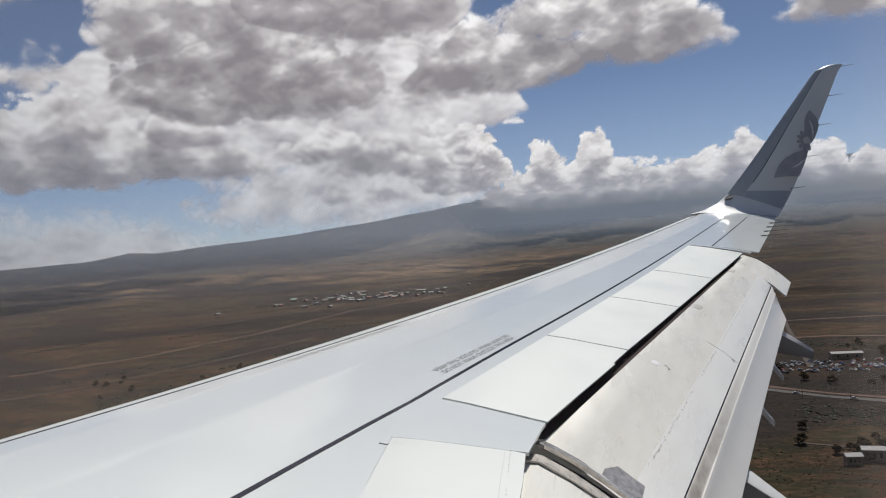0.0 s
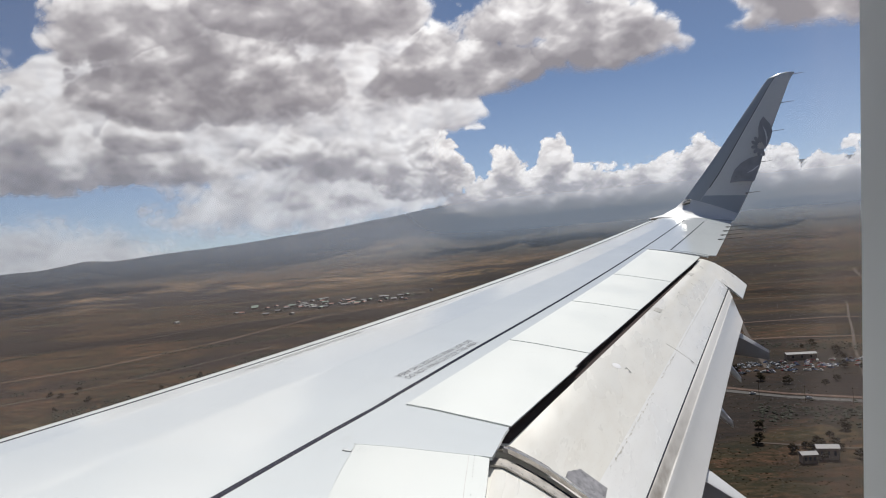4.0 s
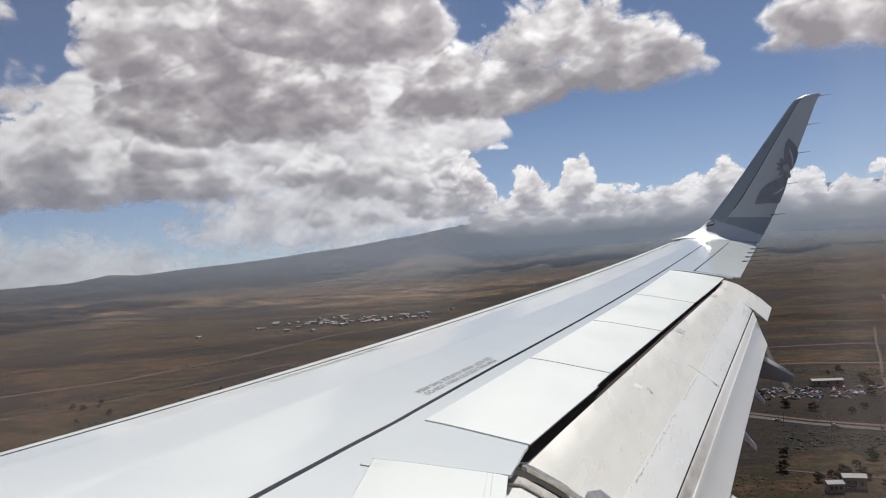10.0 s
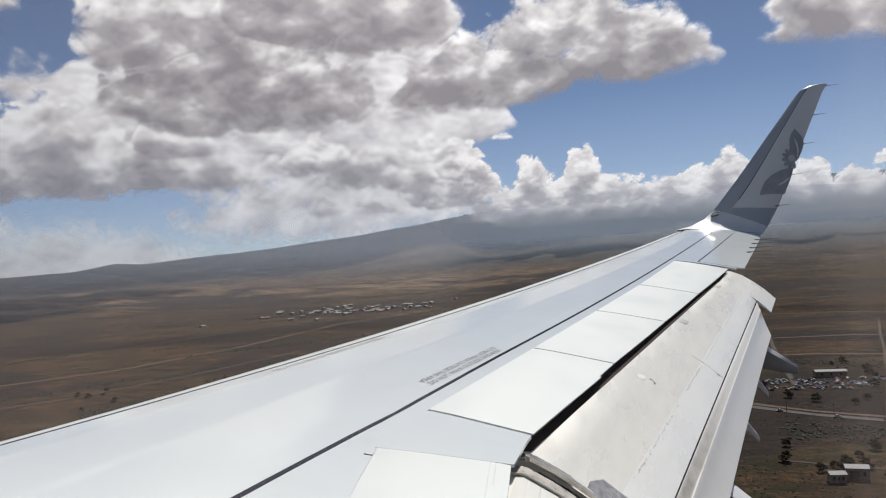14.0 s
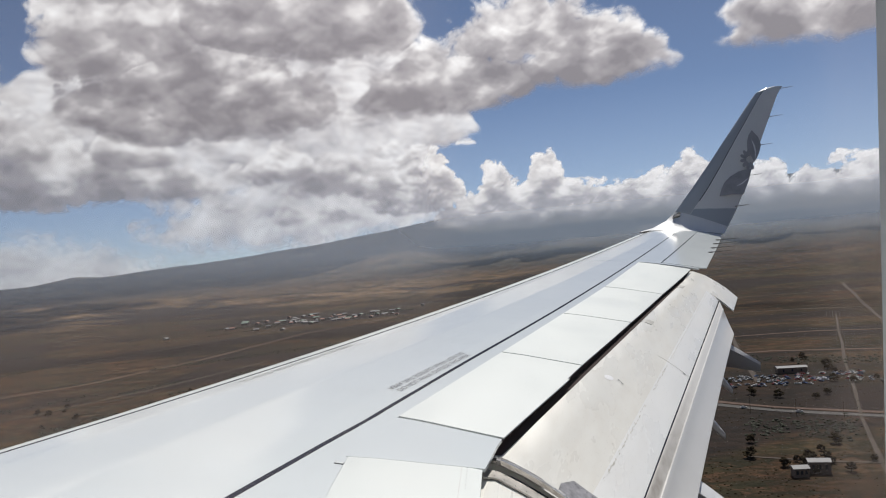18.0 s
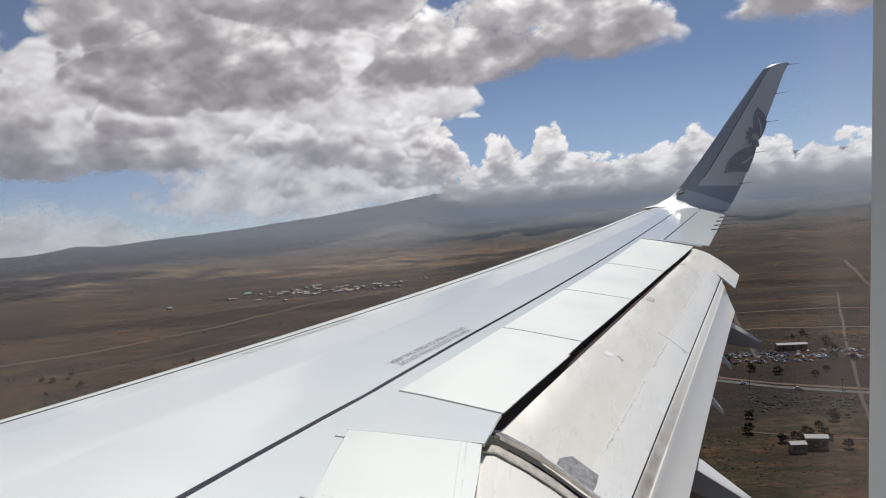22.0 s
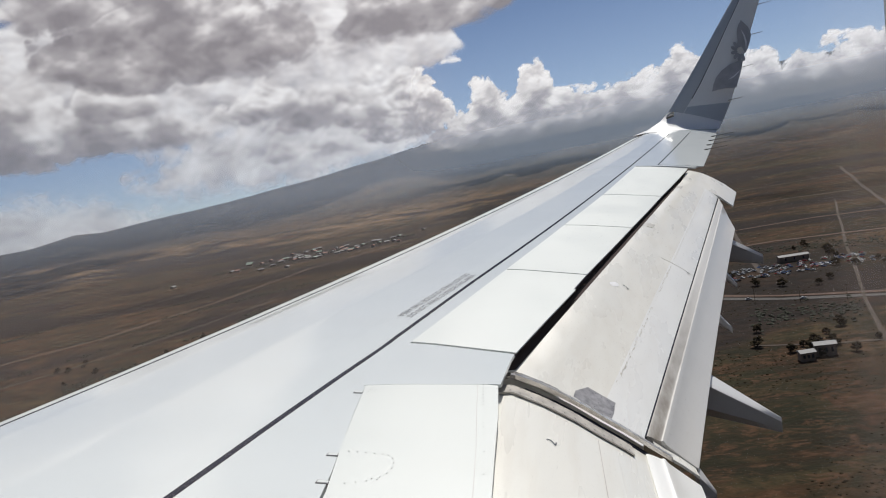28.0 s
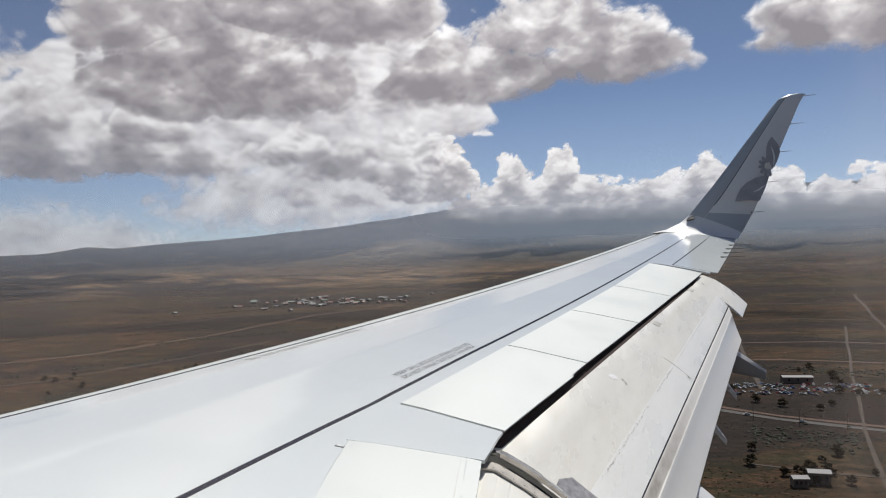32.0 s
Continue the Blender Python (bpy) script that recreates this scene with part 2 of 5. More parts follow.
# fixed skin between the inboard and the outboard spoilers, and aft of it outboard
link_mesh("skin_panel", *slab(skewed((5.796, 5.937), (6.508, 6.428), 0.002, fore=0.004), 0.02), SKIN, wing, "grey fixed panel between two spoilers", True)
link_mesh("skin_panel", *slab(patch(13.151, 13.22, 0.728, 0.97, 3, 6), 0.02), SKIN, wing, smooth=True)
link_mesh("skin_panel", *slab(patch(16.0, 16.45, 0.732, 1.0, 3, 6), np.linspace(0.06, 0.01, 6)[None, :].repeat(3, 0)), SKIN, wing, smooth=True)

# slats along the nose, drooped
for y0, y1 in ((1.7, 5.0), (5.03, 7.9), (7.93, 10.7), (10.73, 13.5), (13.53, 16.2)):
    rings = []
    for y in np.linspace(y0, y1, 7):
        cn = NOSE(y) - 0.004
        a = np.concatenate([np.linspace(cn, 0.02, 10), [0.008, 0.0, 0.01, 0.05, cn * 0.7]])
        ring = top(y, a)
        ch = float(chord(y))
        ring[:, 2] -= 0.004 + (cn - a) * ch * 0.085
        ring[12:, 2] = ring[11, 2] - np.array([0.02, 0.045, 0.05]) * ch * 0.5
        rings.append(ring)
    link_mesh("slat", *loft(rings), WHITE, wing, "white leading edge slat", True)
# dark lines: painted shade in the slat gap, and the rear spar's sealant
link_mesh("slat_gap_shade", *slab(patch(1.6, 16.2, lambda y: NOSE(y) - 0.0038, lambda y: NOSE(y) - 0.0002, 40, 2, 0.003), 0.03), SEAL_SHADE, wing, "thin dark joint behind the slats")
link_mesh("spar_seal_strip", *slab(patch(1.5, 15.95, lambda y: STRIPE(y) - 0.0032, lambda y: STRIPE(y) + 0.0048, 60, 2, 0.003), 0.006), SEAL_SHADE, wing, "dark blue-grey sealant strip along the wing")

# spoilers, closed
ENDS = ((6.515, 6.437), (8.205, 8.15), (9.787, 9.77), (11.287, 11.26), (13.09, 13.02))
for e0, e1 in zip(ENDS, ENDS[1:]):
    P = skewed((e0[0] + 0.009, e0[1] + 0.009), (e1[0] - 0.009, e1[1] - 0.009), 0.006)
    link_mesh("spoiler", *slab(P, np.linspace(0.05, 0.008, 10)[None, :].repeat(6, 0)), WHITE, wing, "white closed spoiler panel", True)
P = skewed((1.55, 1.55), (5.787, 5.925), 0.005, 12)
P[-1, -1] = P[-1, -1] * 0.80 + P[-2, -1] * 0.04 + P[-1, -2] * 0.16
link_mesh("spoiler", *slab(P, np.linspace(0.07, 0.02, 10)[None, :].repeat(12, 0)), WHITE, wing, "white closed inboard spoiler panel", True)
link_mesh("spoiler_lip", *slab(patch(6.445, 7.765, lambda y: SPOIL_AFT(y) - 0.004, lambda y: SPOIL_AFT(y) + float(np.interp(y, [6.44, 7.0, 7.76], [0.0012, 0.0018, 0.0052])), 8, 2, 0.0055), 0.008), WHITE, wing, "white lip along the spoiler's aft edge", True)
# cove below the spoilers
link_mesh("flap_cove", *slab(patch(1.4, 13.15, lambda y: HINGE(y) - 0.01, lambda y: SPOIL_AFT(y) - 0.03, 14, 3, -0.085), 0.22), COVE, wing, "dark brown cove under the spoilers")

# flaps: section as x, z at the inboard end, at the tab's outboard end and at the tip
FLAP_IN = np.array([(6.30, 0.32), (6.355, 0.405), (6.45, 0.404), (6.63, 0.312), (6.80, 0.205), (6.95, 0.095), (7.08, 0.005), (7.210, -0.094)])
FLAP_MID = np.array([(8.52, 1.15), (8.565, 1.228), (8.63, 1.236), (8.71, 1.215), (8.81, 1.172), (8.92, 1.115), (9.02, 1.045), (9.079, 0.985)])
FLAP_MID2 = np.array([(8.53, 1.15), (8.575, 1.224), (8.64, 1.230), (8.72, 1.21), (8.81, 1.172), (8.95, 1.095), (9.11, 0.985), (9.27, 0.844)])
FLAP_TIP = np.array([(8.78, 1.28), (8.825, 1.360), (8.90, 1.360), (8.98, 1.335), (9.07, 1.30), (9.20, 1.225), (9.36, 1.115), (9.523, 0.973)])


def flap_vf(a, b, y0, y1, n, t0=0.16, t1=0.02, inner_end=None):
    """A flap body between two sections, with an underside."""
    rows = []
    for s in np.linspace(0, 1, n):
        xz = a * (1 - s) + b * s
        rows.append(np.column_stack([xz[:, 0], np.full(len(xz), y0 + (y1 - y0) * s), xz[:, 1]]))
    if inner_end is not None:
        rows.insert(0, np.column_stack([a[:, 0] - 0.03, np.full(len(a), inner_end), a[:, 1] - 0.010]))
    th = np.interp(np.arange(len(a)), [0, 2, len(a) - 1], [0.04, t0, t1])
    return slab(rows, th[None, :].repeat(len(rows), 0))


FLAP_AFT = paint("flap_tail_white_paint", (0.88, 0.885, 0.86), 0.34, 0.16, (2.6, 0.22, 2.6), 0.3, (0.6, 0.56, 0.49))
flap = link_mesh("outboard_flap", *flap_vf(FLAP_IN, FLAP_MID, 6.40, 12.30, 14, inner_end=6.255), FLAP, wing, "cream-grey worn lowered flap with a whiter tail", True)
flap.data.materials.append(FLAP_AFT)
for p_ in flap.data.polygons:
    p_.material_index = int(p_.index < 196 and (p_.index // 2) % 7 >= 5)
link_mesh("flap_end", *flap_vf(FLAP_MID2, FLAP_TIP, 12.304, 13.12, 4, 0.12, 0.015), FLAP, wing, "cream-grey outboard end of the flap", True)
# dark strip over the flap nose paints the shade in the spoiler slot
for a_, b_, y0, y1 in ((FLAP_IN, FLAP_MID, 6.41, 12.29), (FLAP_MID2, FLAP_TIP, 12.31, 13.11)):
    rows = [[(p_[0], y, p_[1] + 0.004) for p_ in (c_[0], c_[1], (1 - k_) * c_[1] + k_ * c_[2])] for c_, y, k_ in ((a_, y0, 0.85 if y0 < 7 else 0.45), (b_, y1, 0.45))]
    link_mesh("flap_nose", *slab(rows, 0.01), NOSE_SHADE, wing, "dark unpainted nose of the flap")
inner = FLAP_IN + (-0.03, -0.022)
link_mesh("inboard_flap", *flap_vf(inner + (-0.05, -0.44), inner, 1.5, 6.15, 8), FLAP, wing, "cream-grey worn inboard flap", True)


TAB_SECTION = ((0, 0.008, 0.04), (0.05, 0.018, 0.065), (0.13, 0.026, 0.07), (0.22, 0.030, 0.07), (0.29, 0.034, 0.07), (0.335, 0.046, 0.08), (0.365, 0.046, 0.08), (0.41, 0.032, 0.06), (0.7, 0.015, 0.035), (1.0, 0.0, 0.008))


def tab_vf(a0, a1, b0, b1, n, sag=0.0):
    """A flap tab: a hollow nose behind the joint, a raised crease, then a flat tail. a: joint line, b: trailing edge."""
    rows = []
    for s in np.linspace(0, 1, n):
        p, q = (np.array(u) * (1 - s) + np.array(v) * s for u, v in ((a0, a1), (b0, b1)))
        q = q - np.array((sag * 4 * s * (1 - s), 0, 0))
        rows.append([p * (1 - r) + q * r + np.array((0, 0.22 * sag / 0.018 * s ** 8 * r * (1 - r), h)) for r, h, _ in TAB_SECTION])
    return slab(rows, np.array([w for _, _, w in TAB_SECTION])[None, :].repeat(n, 0))


tab = link_mesh("flap_tab", *tab_vf((7.217, 6.42, -0.108), (9.084, 12.28, 0.963), (7.528, 6.40, -0.330), (9.056, 11.405, 0.631), 16, 0.018), TAB, wing, "grey flap tab with a dirty brown nose and a pale crease", True)
link_mesh("flap_tab", *tab_vf((7.130, 1.5, -0.556), (7.179, 6.14, -0.116), (7.44, 1.5, -0.76), (7.49, 6.14, -0.33), 6), FLAP_AFT, wing, "white inboard flap tab", True)
# the layer darkens the hollow nose for dirt and shade, sparing the crease
at = tab.data.attributes.new("grime_shade", "FLOAT", "POINT")
across = (0.7, 0.95, 1.0, 1.0, 0.9, 0.12, 0.0, 0.22, 0.10, 0.0)
at.data.foreach_set("value", [across[i % 10] * max(0.0, 1.05 - ((i // 10) % 16) / 8.0) if i < 160 else 0.0 for i in range(320)])
# dark seal between flap and tab
link_mesh("tab_seal", *slab(np.array([[(7.208, 6.40, -0.093), (7.217, 6.40, -0.099)], [(9.077, 12.29, 0.987), (9.083, 12.29, 0.979)]]), 0.02), SEAL_SHADE, wing, "dark joint between flap and tab")

# metal rail, edge plates and rivets over the junction of the two flaps
SEC = np.concatenate([FLAP_IN[1:], [(7.29, -0.155), (7.42, -0.250), (7.508, -0.325)]])


def along_section(k0, k1, y0, y1, lift, n=9, dx=0.0):
    """A strip over the flap's section between two stations of it, from y0 to y1."""
    k = np.linspace(k0, k1, n)
    i = np.arange(len(SEC))
    return [[(np.interp(q, i, SEC[:, 0]) + dx, y, np.interp(q, i, SEC[:, 1]) + lift) for q in k] for y in (y0, y1)]


PLATE = plain("scuffed_plate", (0.44, 0.43, 0.43), 0.32, 0.55, 0.35, 22)
link_mesh("edge_plate", *slab(along_section(0, 5.4, 6.00, 6.142, -0.016, 21, -0.03), 0.012), plain("tan_worn_plate", (0.58, 0.55, 0.50), 0.35, 0.3, 0.25, 12), wing, "riveted metal edge plate on the inboard flap", True)
link_mesh("edge_plate", *slab(along_section(0, 2.4, 6.262, 6.345, 0.006), 0.012), METAL, wing, "shiny metal edge plate on the outboard flap", True)
link_mesh("flap_rail", *slab(along_section(0.9, 7.35, 6.185, 6.216, 0.034), 0.03), METAL, wing, "bare metal rail between the flaps", True)
link_mesh("flap_rail", *slab(along_section(0.6, 7.45, 6.220, 6.262, 0.026), 0.03), PLATE, wing, "grey metal rail between the flaps", True)
# a dark strip stands in for the shade between the flaps
link_mesh("rail_gap_shade", *slab(along_section(0.3, 8.2, 6.142, 6.187, -0.035), 0.04), SEAL_SHADE, wing, "dark gap between the flaps", True)
link_mesh("flap_corner", *slab(along_section(6.6, 9, 6.262, 6.405, 0.001), 0.02), FLAP, wing, "pale corner of the outboard flap inboard of the tab", True)
dots = []
for y, k0, k1, n, lift in ((6.025, 0.2, 5.2, 15, -0.014), (6.125, 0.2, 5.2, 15, -0.014), (6.275, 0.2, 2.3, 10, 0.008), (6.245, 1.2, 7.2, 16, 0.029), (6.335, 0.2, 2.3, 10, 0.008)):
    for q in np.linspace(k0, k1, n):
        x_, z_ = np.interp(q, np.arange(len(SEC)), SEC[:, 0]) - (0.03 if y < 6.2 else 0.0), np.interp(q, np.arange(len(SEC)), SEC[:, 1]) + lift
        ring = [(x_ + 0.0045 * math.cos(t_), y + 0.0045 * math.sin(t_), z_ - 0.004 * math.cos(t_)) for t_ in np.linspace(0, 6.283, 7)[:-1]]
        dots.append((ring + [(x_, y, z_ + 0.003)], [(i, (i + 1) % 6, 6) for i in range(6)]))
tagged(link_mesh("rivet_rows", *joined(*dots), INK, wing), kind="stuff")

# aileron
link_mesh("aileron", *slab(patch(13.24, 15.98, 0.734, 1.015, 6, 8, 0.002), np.linspace(0.09, 0.006, 8)[None, :].repeat(6, 0)), SKIN, wing, "pale grey aileron", True)
link_mesh("aileron_gap_seal", *slab(patch(13.23, 15.99, 0.7262, 0.7350, 6, 2, 0.003), 0.02), SEAL_SHADE, wing, "dark joint before the aileron")

# winglet: a curved root, then a tall swept blade leaning outboard
WL = [  # x lead, x trail, y, z lead, z trail
    (8.55, 10.13, 16.45, 2.02, 1.965), (8.84, 10.16, 16.58, 2.10, 1.985), (9.10, 10.20, 16.70, 2.23, 2.02), (9.29, 10.27, 16.79, 2.40, 2.10), (9.46, 10.36, 16.86, 2.62, 2.25),
    (9.71, 10.50, 16.95, 2.95, 2.50), (10.01, 10.72, 17.09, 3.36, 3.00), (10.36, 10.98, 17.26, 3.85, 3.65), (10.70, 11.24, 17.44, 4.32, 4.25), (10.93, 11.44, 17.57, 4.64, 4.72), (11.05, 11.51, 17.61, 4.79, 4.84), (11.20, 11.55, 17.635, 4.87, 4.885), (11.38, 11.57, 17.65, 4.91, 4.915)]


def blade_ring(xl, xt, y, zl, zt, thick=0.10):
    ring = []
    for side in (-1, 1):
        a = np.linspace(0, 1, 9)
        a = a if side < 0 else a[::-1][1:-1]
        for s in a:
            w = thick * (xt - xl) * 2.2 * math.sqrt(max(s, 0)) * (1 - s) * side
            ring.append((xl + (xt - xl) * s, y + w * 0.95, zl + (zt - zl) * s - w * 0.3))
    return ring


winglet = link_mesh("winglet", *loft([blade_ring(*w) for w in WL]), TIPLIGHT, wing, "tall light grey winglet with a dark leading edge and a plant emblem", True)


def blade_at(f, k, lift=0.006):
    """A place on the winglet's inner face: f counts the sections up the blade, k runs from nose to tail."""
    i = min(int(f), len(WL) - 2)
    xl, xt, y, zl, zt = np.array(WL[i]) * (1 - f + i) + np.array(WL[i + 1]) * (f - i)
    w = -0.10 * (xt - xl) * 2.2 * math.sqrt(k) * (1 - k)
    return (xl + (xt - xl) * k, y + w * 0.95 - lift, zl + (zt - zl) * k - w * 0.3)


def on_blade(x, z):
    """A place a few millimetres proud of the winglet's inner face."""
    return (x, 16.75 + 0.32 * (z - 2.1) - 0.075, z)


def blade_patch(name, pts, mat, label="", th=0.004, lift=0.0):
    P = [(x, y - lift, z) for x, y, z in (on_blade(*q) for q in pts)]
    n = len(P)
    V = P + [(x, y + th, z) for x, y, z in P]
    F = [tuple(range(n)), tuple(range(2 * n - 1, n - 1, -1))] + [(i, (i + 1) % n, n + (i + 1) % n, n + i) for i in range(n)]
    return link_mesh(name, V, F, mat, winglet, label)

rows = []
for k in np.linspace(0.272, 0.99, 12):
    f_top = next((f for f in np.arange(3.0, 6.0, 0.02) if blade_at(f, k)[2] > 2.45), 5.0)
    rows.append([blade_at(f, k) for f in np.linspace(3.0, max(f_top, 3.05), 8)])
link_mesh("base_band", *slab(rows, 0.002), TIPGREY, winglet, "blue-grey band at the winglet's foot", True)
rows = [[blade_at(f, k) for k in (0.004, 0.03, 0.08, 0.16, 0.265)] for f in np.linspace(3.0, 10.0, 24)]
link_mesh("leading_strip", *slab(rows, 0.002), TIPDARK, winglet, "dark grey leading edge strip", True)
rows = [[blade_at(f, k, 0.007) for k in (0.263, 0.279)] for f in np.linspace(4.2, 10.2, 24)]
link_mesh("strip_joint", *slab(rows, 0.002), INK, winglet, "thin dark joint behind the leading strip")
blade_patch("emblem_leaf", [(10.87, 4.0), (10.92, 3.93), (10.97, 3.86), (11.0, 3.78), (11.01, 3.69), (10.97, 3.56), (10.92, 3.45), (10.85, 3.34), (10.83, 3.41), (10.79, 3.5), (10.75, 3.58), (10.75, 3.68), (10.76, 3.78), (10.8, 3.9)], EMBLEM, "dark grey leaf emblem")
blade_patch("emblem_leaf", [(10.14, 2.69), (10.18, 2.81), (10.25, 2.95), (10.37, 3.07), (10.54, 3.17), (10.7, 3.21), (10.79, 3.22), (10.71, 2.98), (10.63, 2.81), (10.59, 2.71), (10.38, 2.72), (10.26, 2.71)], EMBLEM, "dark grey leaf emblem")
for pts in ([(10.84, 3.82), (10.895, 3.69), (10.91, 3.56), (10.87, 3.40), (10.88, 3.56), (10.865, 3.69)], [(10.46, 2.875), (10.58, 2.945), (10.67, 3.015), (10.72, 3.04), (10.66, 2.98), (10.58, 2.915)]):
    blade_patch("emblem_vein", pts, TIPLIGHT, "pale vein of the leaf emblem", lift=0.006)
for k in range(7):
    a = radians(88 + 33 * k)
    cx, cz = 10.765 + 0.115 * math.cos(a), 3.405 + 0.14 * math.sin(a)
    blade_patch("emblem_petal", [(cx + 0.062 * math.cos(a) * math.cos(b) - 0.036 * math.sin(a) * math.sin(b), cz + 0.078 * math.sin(a) * math.cos(b) + 0.036 * math.cos(a) * math.sin(b)) for b in np.linspace(0, 2 * math.pi, 11)[:-1]], EMBLEM)
# beacon lens in the notch before the winglet
link_mesh("light_lens", *slab([[(9.22, 16.66, 2.30), (9.36, 16.66, 2.33)], [(9.27, 16.78, 2.36), (9.40, 16.78, 2.42)]], 0.03), plain("dark_lens", (0.04, 0.045, 0.05), 0.15, bump=0), wing, "dark navigation light lens", True)


def wick(p, size=0.26):
    """A static wick: a thin tapered rod pointing aft."""
    x, y, z = p
    r = 0.010
    rings = [[(x + u * size, y + q * math.cos(a), z + 0.03 * u + q * math.sin(a)) for a in (0, 1.57, 3.14, 4.71)] for u, q in ((-0.1, r), (0.0, r), (0.15, r * 0.6), (1.0, r * 0.35))]
    return link_mesh("static_wick", *loft(rings), BLACK, wing)


for p in ((11.53, 17.64, 4.87), (11.26, 17.45, 4.28), (11.01, 17.26, 3.70), (10.74, 17.07, 3.09), (10.45, 16.87, 2.49)):
    wick(p, 0.24)
for y, c in ((15.7, 0.99), (15.3, 0.985), (14.9, 0.985), (14.5, 0.985)):
    wick(tuple(top(y, c, 0.012)), 0.36)


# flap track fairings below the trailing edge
def fairing(y, x0, x1, z0, z1, w, deep, mat=FAIR_SHADED, colour="grey"):
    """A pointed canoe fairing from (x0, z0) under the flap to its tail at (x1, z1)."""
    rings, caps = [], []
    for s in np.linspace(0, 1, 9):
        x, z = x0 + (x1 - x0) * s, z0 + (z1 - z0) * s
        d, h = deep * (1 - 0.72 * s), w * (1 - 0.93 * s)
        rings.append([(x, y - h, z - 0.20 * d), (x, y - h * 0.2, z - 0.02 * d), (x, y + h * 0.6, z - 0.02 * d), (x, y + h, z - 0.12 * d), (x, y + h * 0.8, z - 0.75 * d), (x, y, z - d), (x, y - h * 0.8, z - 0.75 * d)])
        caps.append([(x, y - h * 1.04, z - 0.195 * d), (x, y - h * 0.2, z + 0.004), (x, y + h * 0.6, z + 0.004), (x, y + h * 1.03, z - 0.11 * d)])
    # body sides carry their shade as a darker colour below the white cap
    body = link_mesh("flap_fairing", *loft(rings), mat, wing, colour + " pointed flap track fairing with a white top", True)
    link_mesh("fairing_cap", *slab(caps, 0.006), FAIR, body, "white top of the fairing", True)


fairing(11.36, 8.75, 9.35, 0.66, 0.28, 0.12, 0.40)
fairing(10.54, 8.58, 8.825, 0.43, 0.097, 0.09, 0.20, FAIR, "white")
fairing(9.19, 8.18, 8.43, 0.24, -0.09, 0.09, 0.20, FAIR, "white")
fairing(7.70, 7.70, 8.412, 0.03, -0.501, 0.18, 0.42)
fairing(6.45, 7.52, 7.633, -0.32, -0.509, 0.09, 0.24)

# stencilled writing on the skin
def stencil(body, y0, y1, c, turn, mat=INK):
    cu = bpy.data.curves.new("stencil_text", "FONT")
    cu.body, cu.size, cu.align_x, cu.align_y, cu.extrude = body, 1.0, "CENTER", "CENTER", 0.0
    a, b = Vector(top(y0, c, 0.004)), Vector(top(y1, c, 0.004))
    f = Vector(top((y0 + y1) / 2, c - 0.02, 0.004)) - Vector(top((y0 + y1) / 2, c + 0.02, 0.004))
    ex = (b - a).normalized()
    up_way = (f - ex * f.dot(ex)).normalized()
    if turn:
        ex, up_way = -ex, -up_way
    ez = ex.cross(up_way)
    ob = new("stencil_text", cu)
    bpy.context.view_layer.update()
    k = (b - a).length / max(ob.dimensions.x, 0.01)
    mid = (a + b) / 2
    ob.matrix_basis = Matrix.Translation(mid) @ Matrix((ex, up_way, ez)).transposed().to_4x4() @ Matrix.Diagonal((k, k * 0.98, k, 1))
    ob.parent = wing
    cu.materials.append(mat)
    return tagged(ob, "dark stencilled warning on the grey skin")


stencil("DO NOT WALK OUTSIDE THIS AREA", 7.00, 8.03, 0.5790, False)
stencil("DO NOT WALK OUTSIDE THIS AREA", 7.01, 8.07, 0.5575, True)
rows = []
for c in (0.214, 0.226):
    y = 7.10
    for w in (0.09, 0.13, 0.17, 0.27, 0.15, 0.17):
        rows.append(slab(patch(y, y + w, c, c + 0.004, 2, 2, 0.003), 0.002))
        y += w + 0.04
link_mesh("stencil_bars", *joined(*rows), RIVET, wing, "faint stencilled line near the leading edge")
for y0, c in ((5.695, 0.6455), (4.965, 0.6830), (4.716, 0.6955)):
    link_mesh("hinge_slot", *joined(slab(patch(y0 - 0.009, y0 + 0.009, c + 0.0012, c + 0.0118, 2, 2, 0.005), 0.008)), WHITE, wing, "small metal hinge slot")
    link_mesh("hinge_slot_rim", *slab(patch(y0 - 0.014, y0 + 0.014, c, c + 0.013, 2, 2, 0.003), 0.006), INK, wing)


def rivets(name, spots, lift, r=0.004, mat=RIVET):
    vf = []
    for y, c in spots:
        p = top(y, c, lift)
        ring = [(p[0] + r * math.cos(a), p[1] + r * math.sin(a), p[2]) for a in np.linspace(0, 6.283, 7)[:-1]]
        vf.append((ring + [(p[0], p[1], p[2] + 0.002)], [(i, (i + 1) % 6, 6) for i in range(6)]))
    return tagged(link_mesh(name, *joined(*vf), mat, wing), kind="stuff")


spots = [(5.39 + 0.026 * k, 0.6375 - 0.00135 * k + 0.002 * (-1) ** k) for k in range(14)]
spots += [(5.84 + 0.028 * (k % 4) + 0.012 * math.sin(3.1 * k), 0.626 + 0.0045 * (k // 4) + 0.0012 * math.cos(5.3 * k)) for k in range(11)]
rivets("rivet_rows", spots, 0.002, 0.0032)
seam = lambda y: float(np.interp(y, [1.6, 4.70, 5.065, 5.92], [0.905, 0.8472, 0.8385, 0.8095]))
link_mesh("panel_seam", *slab(patch(1.6, 5.91, lambda y: seam(y), lambda y: seam(y) + 0.0008, 12, 2, 0.0065), 0.002), RIVET, wing, "fine joint across the spoiler")
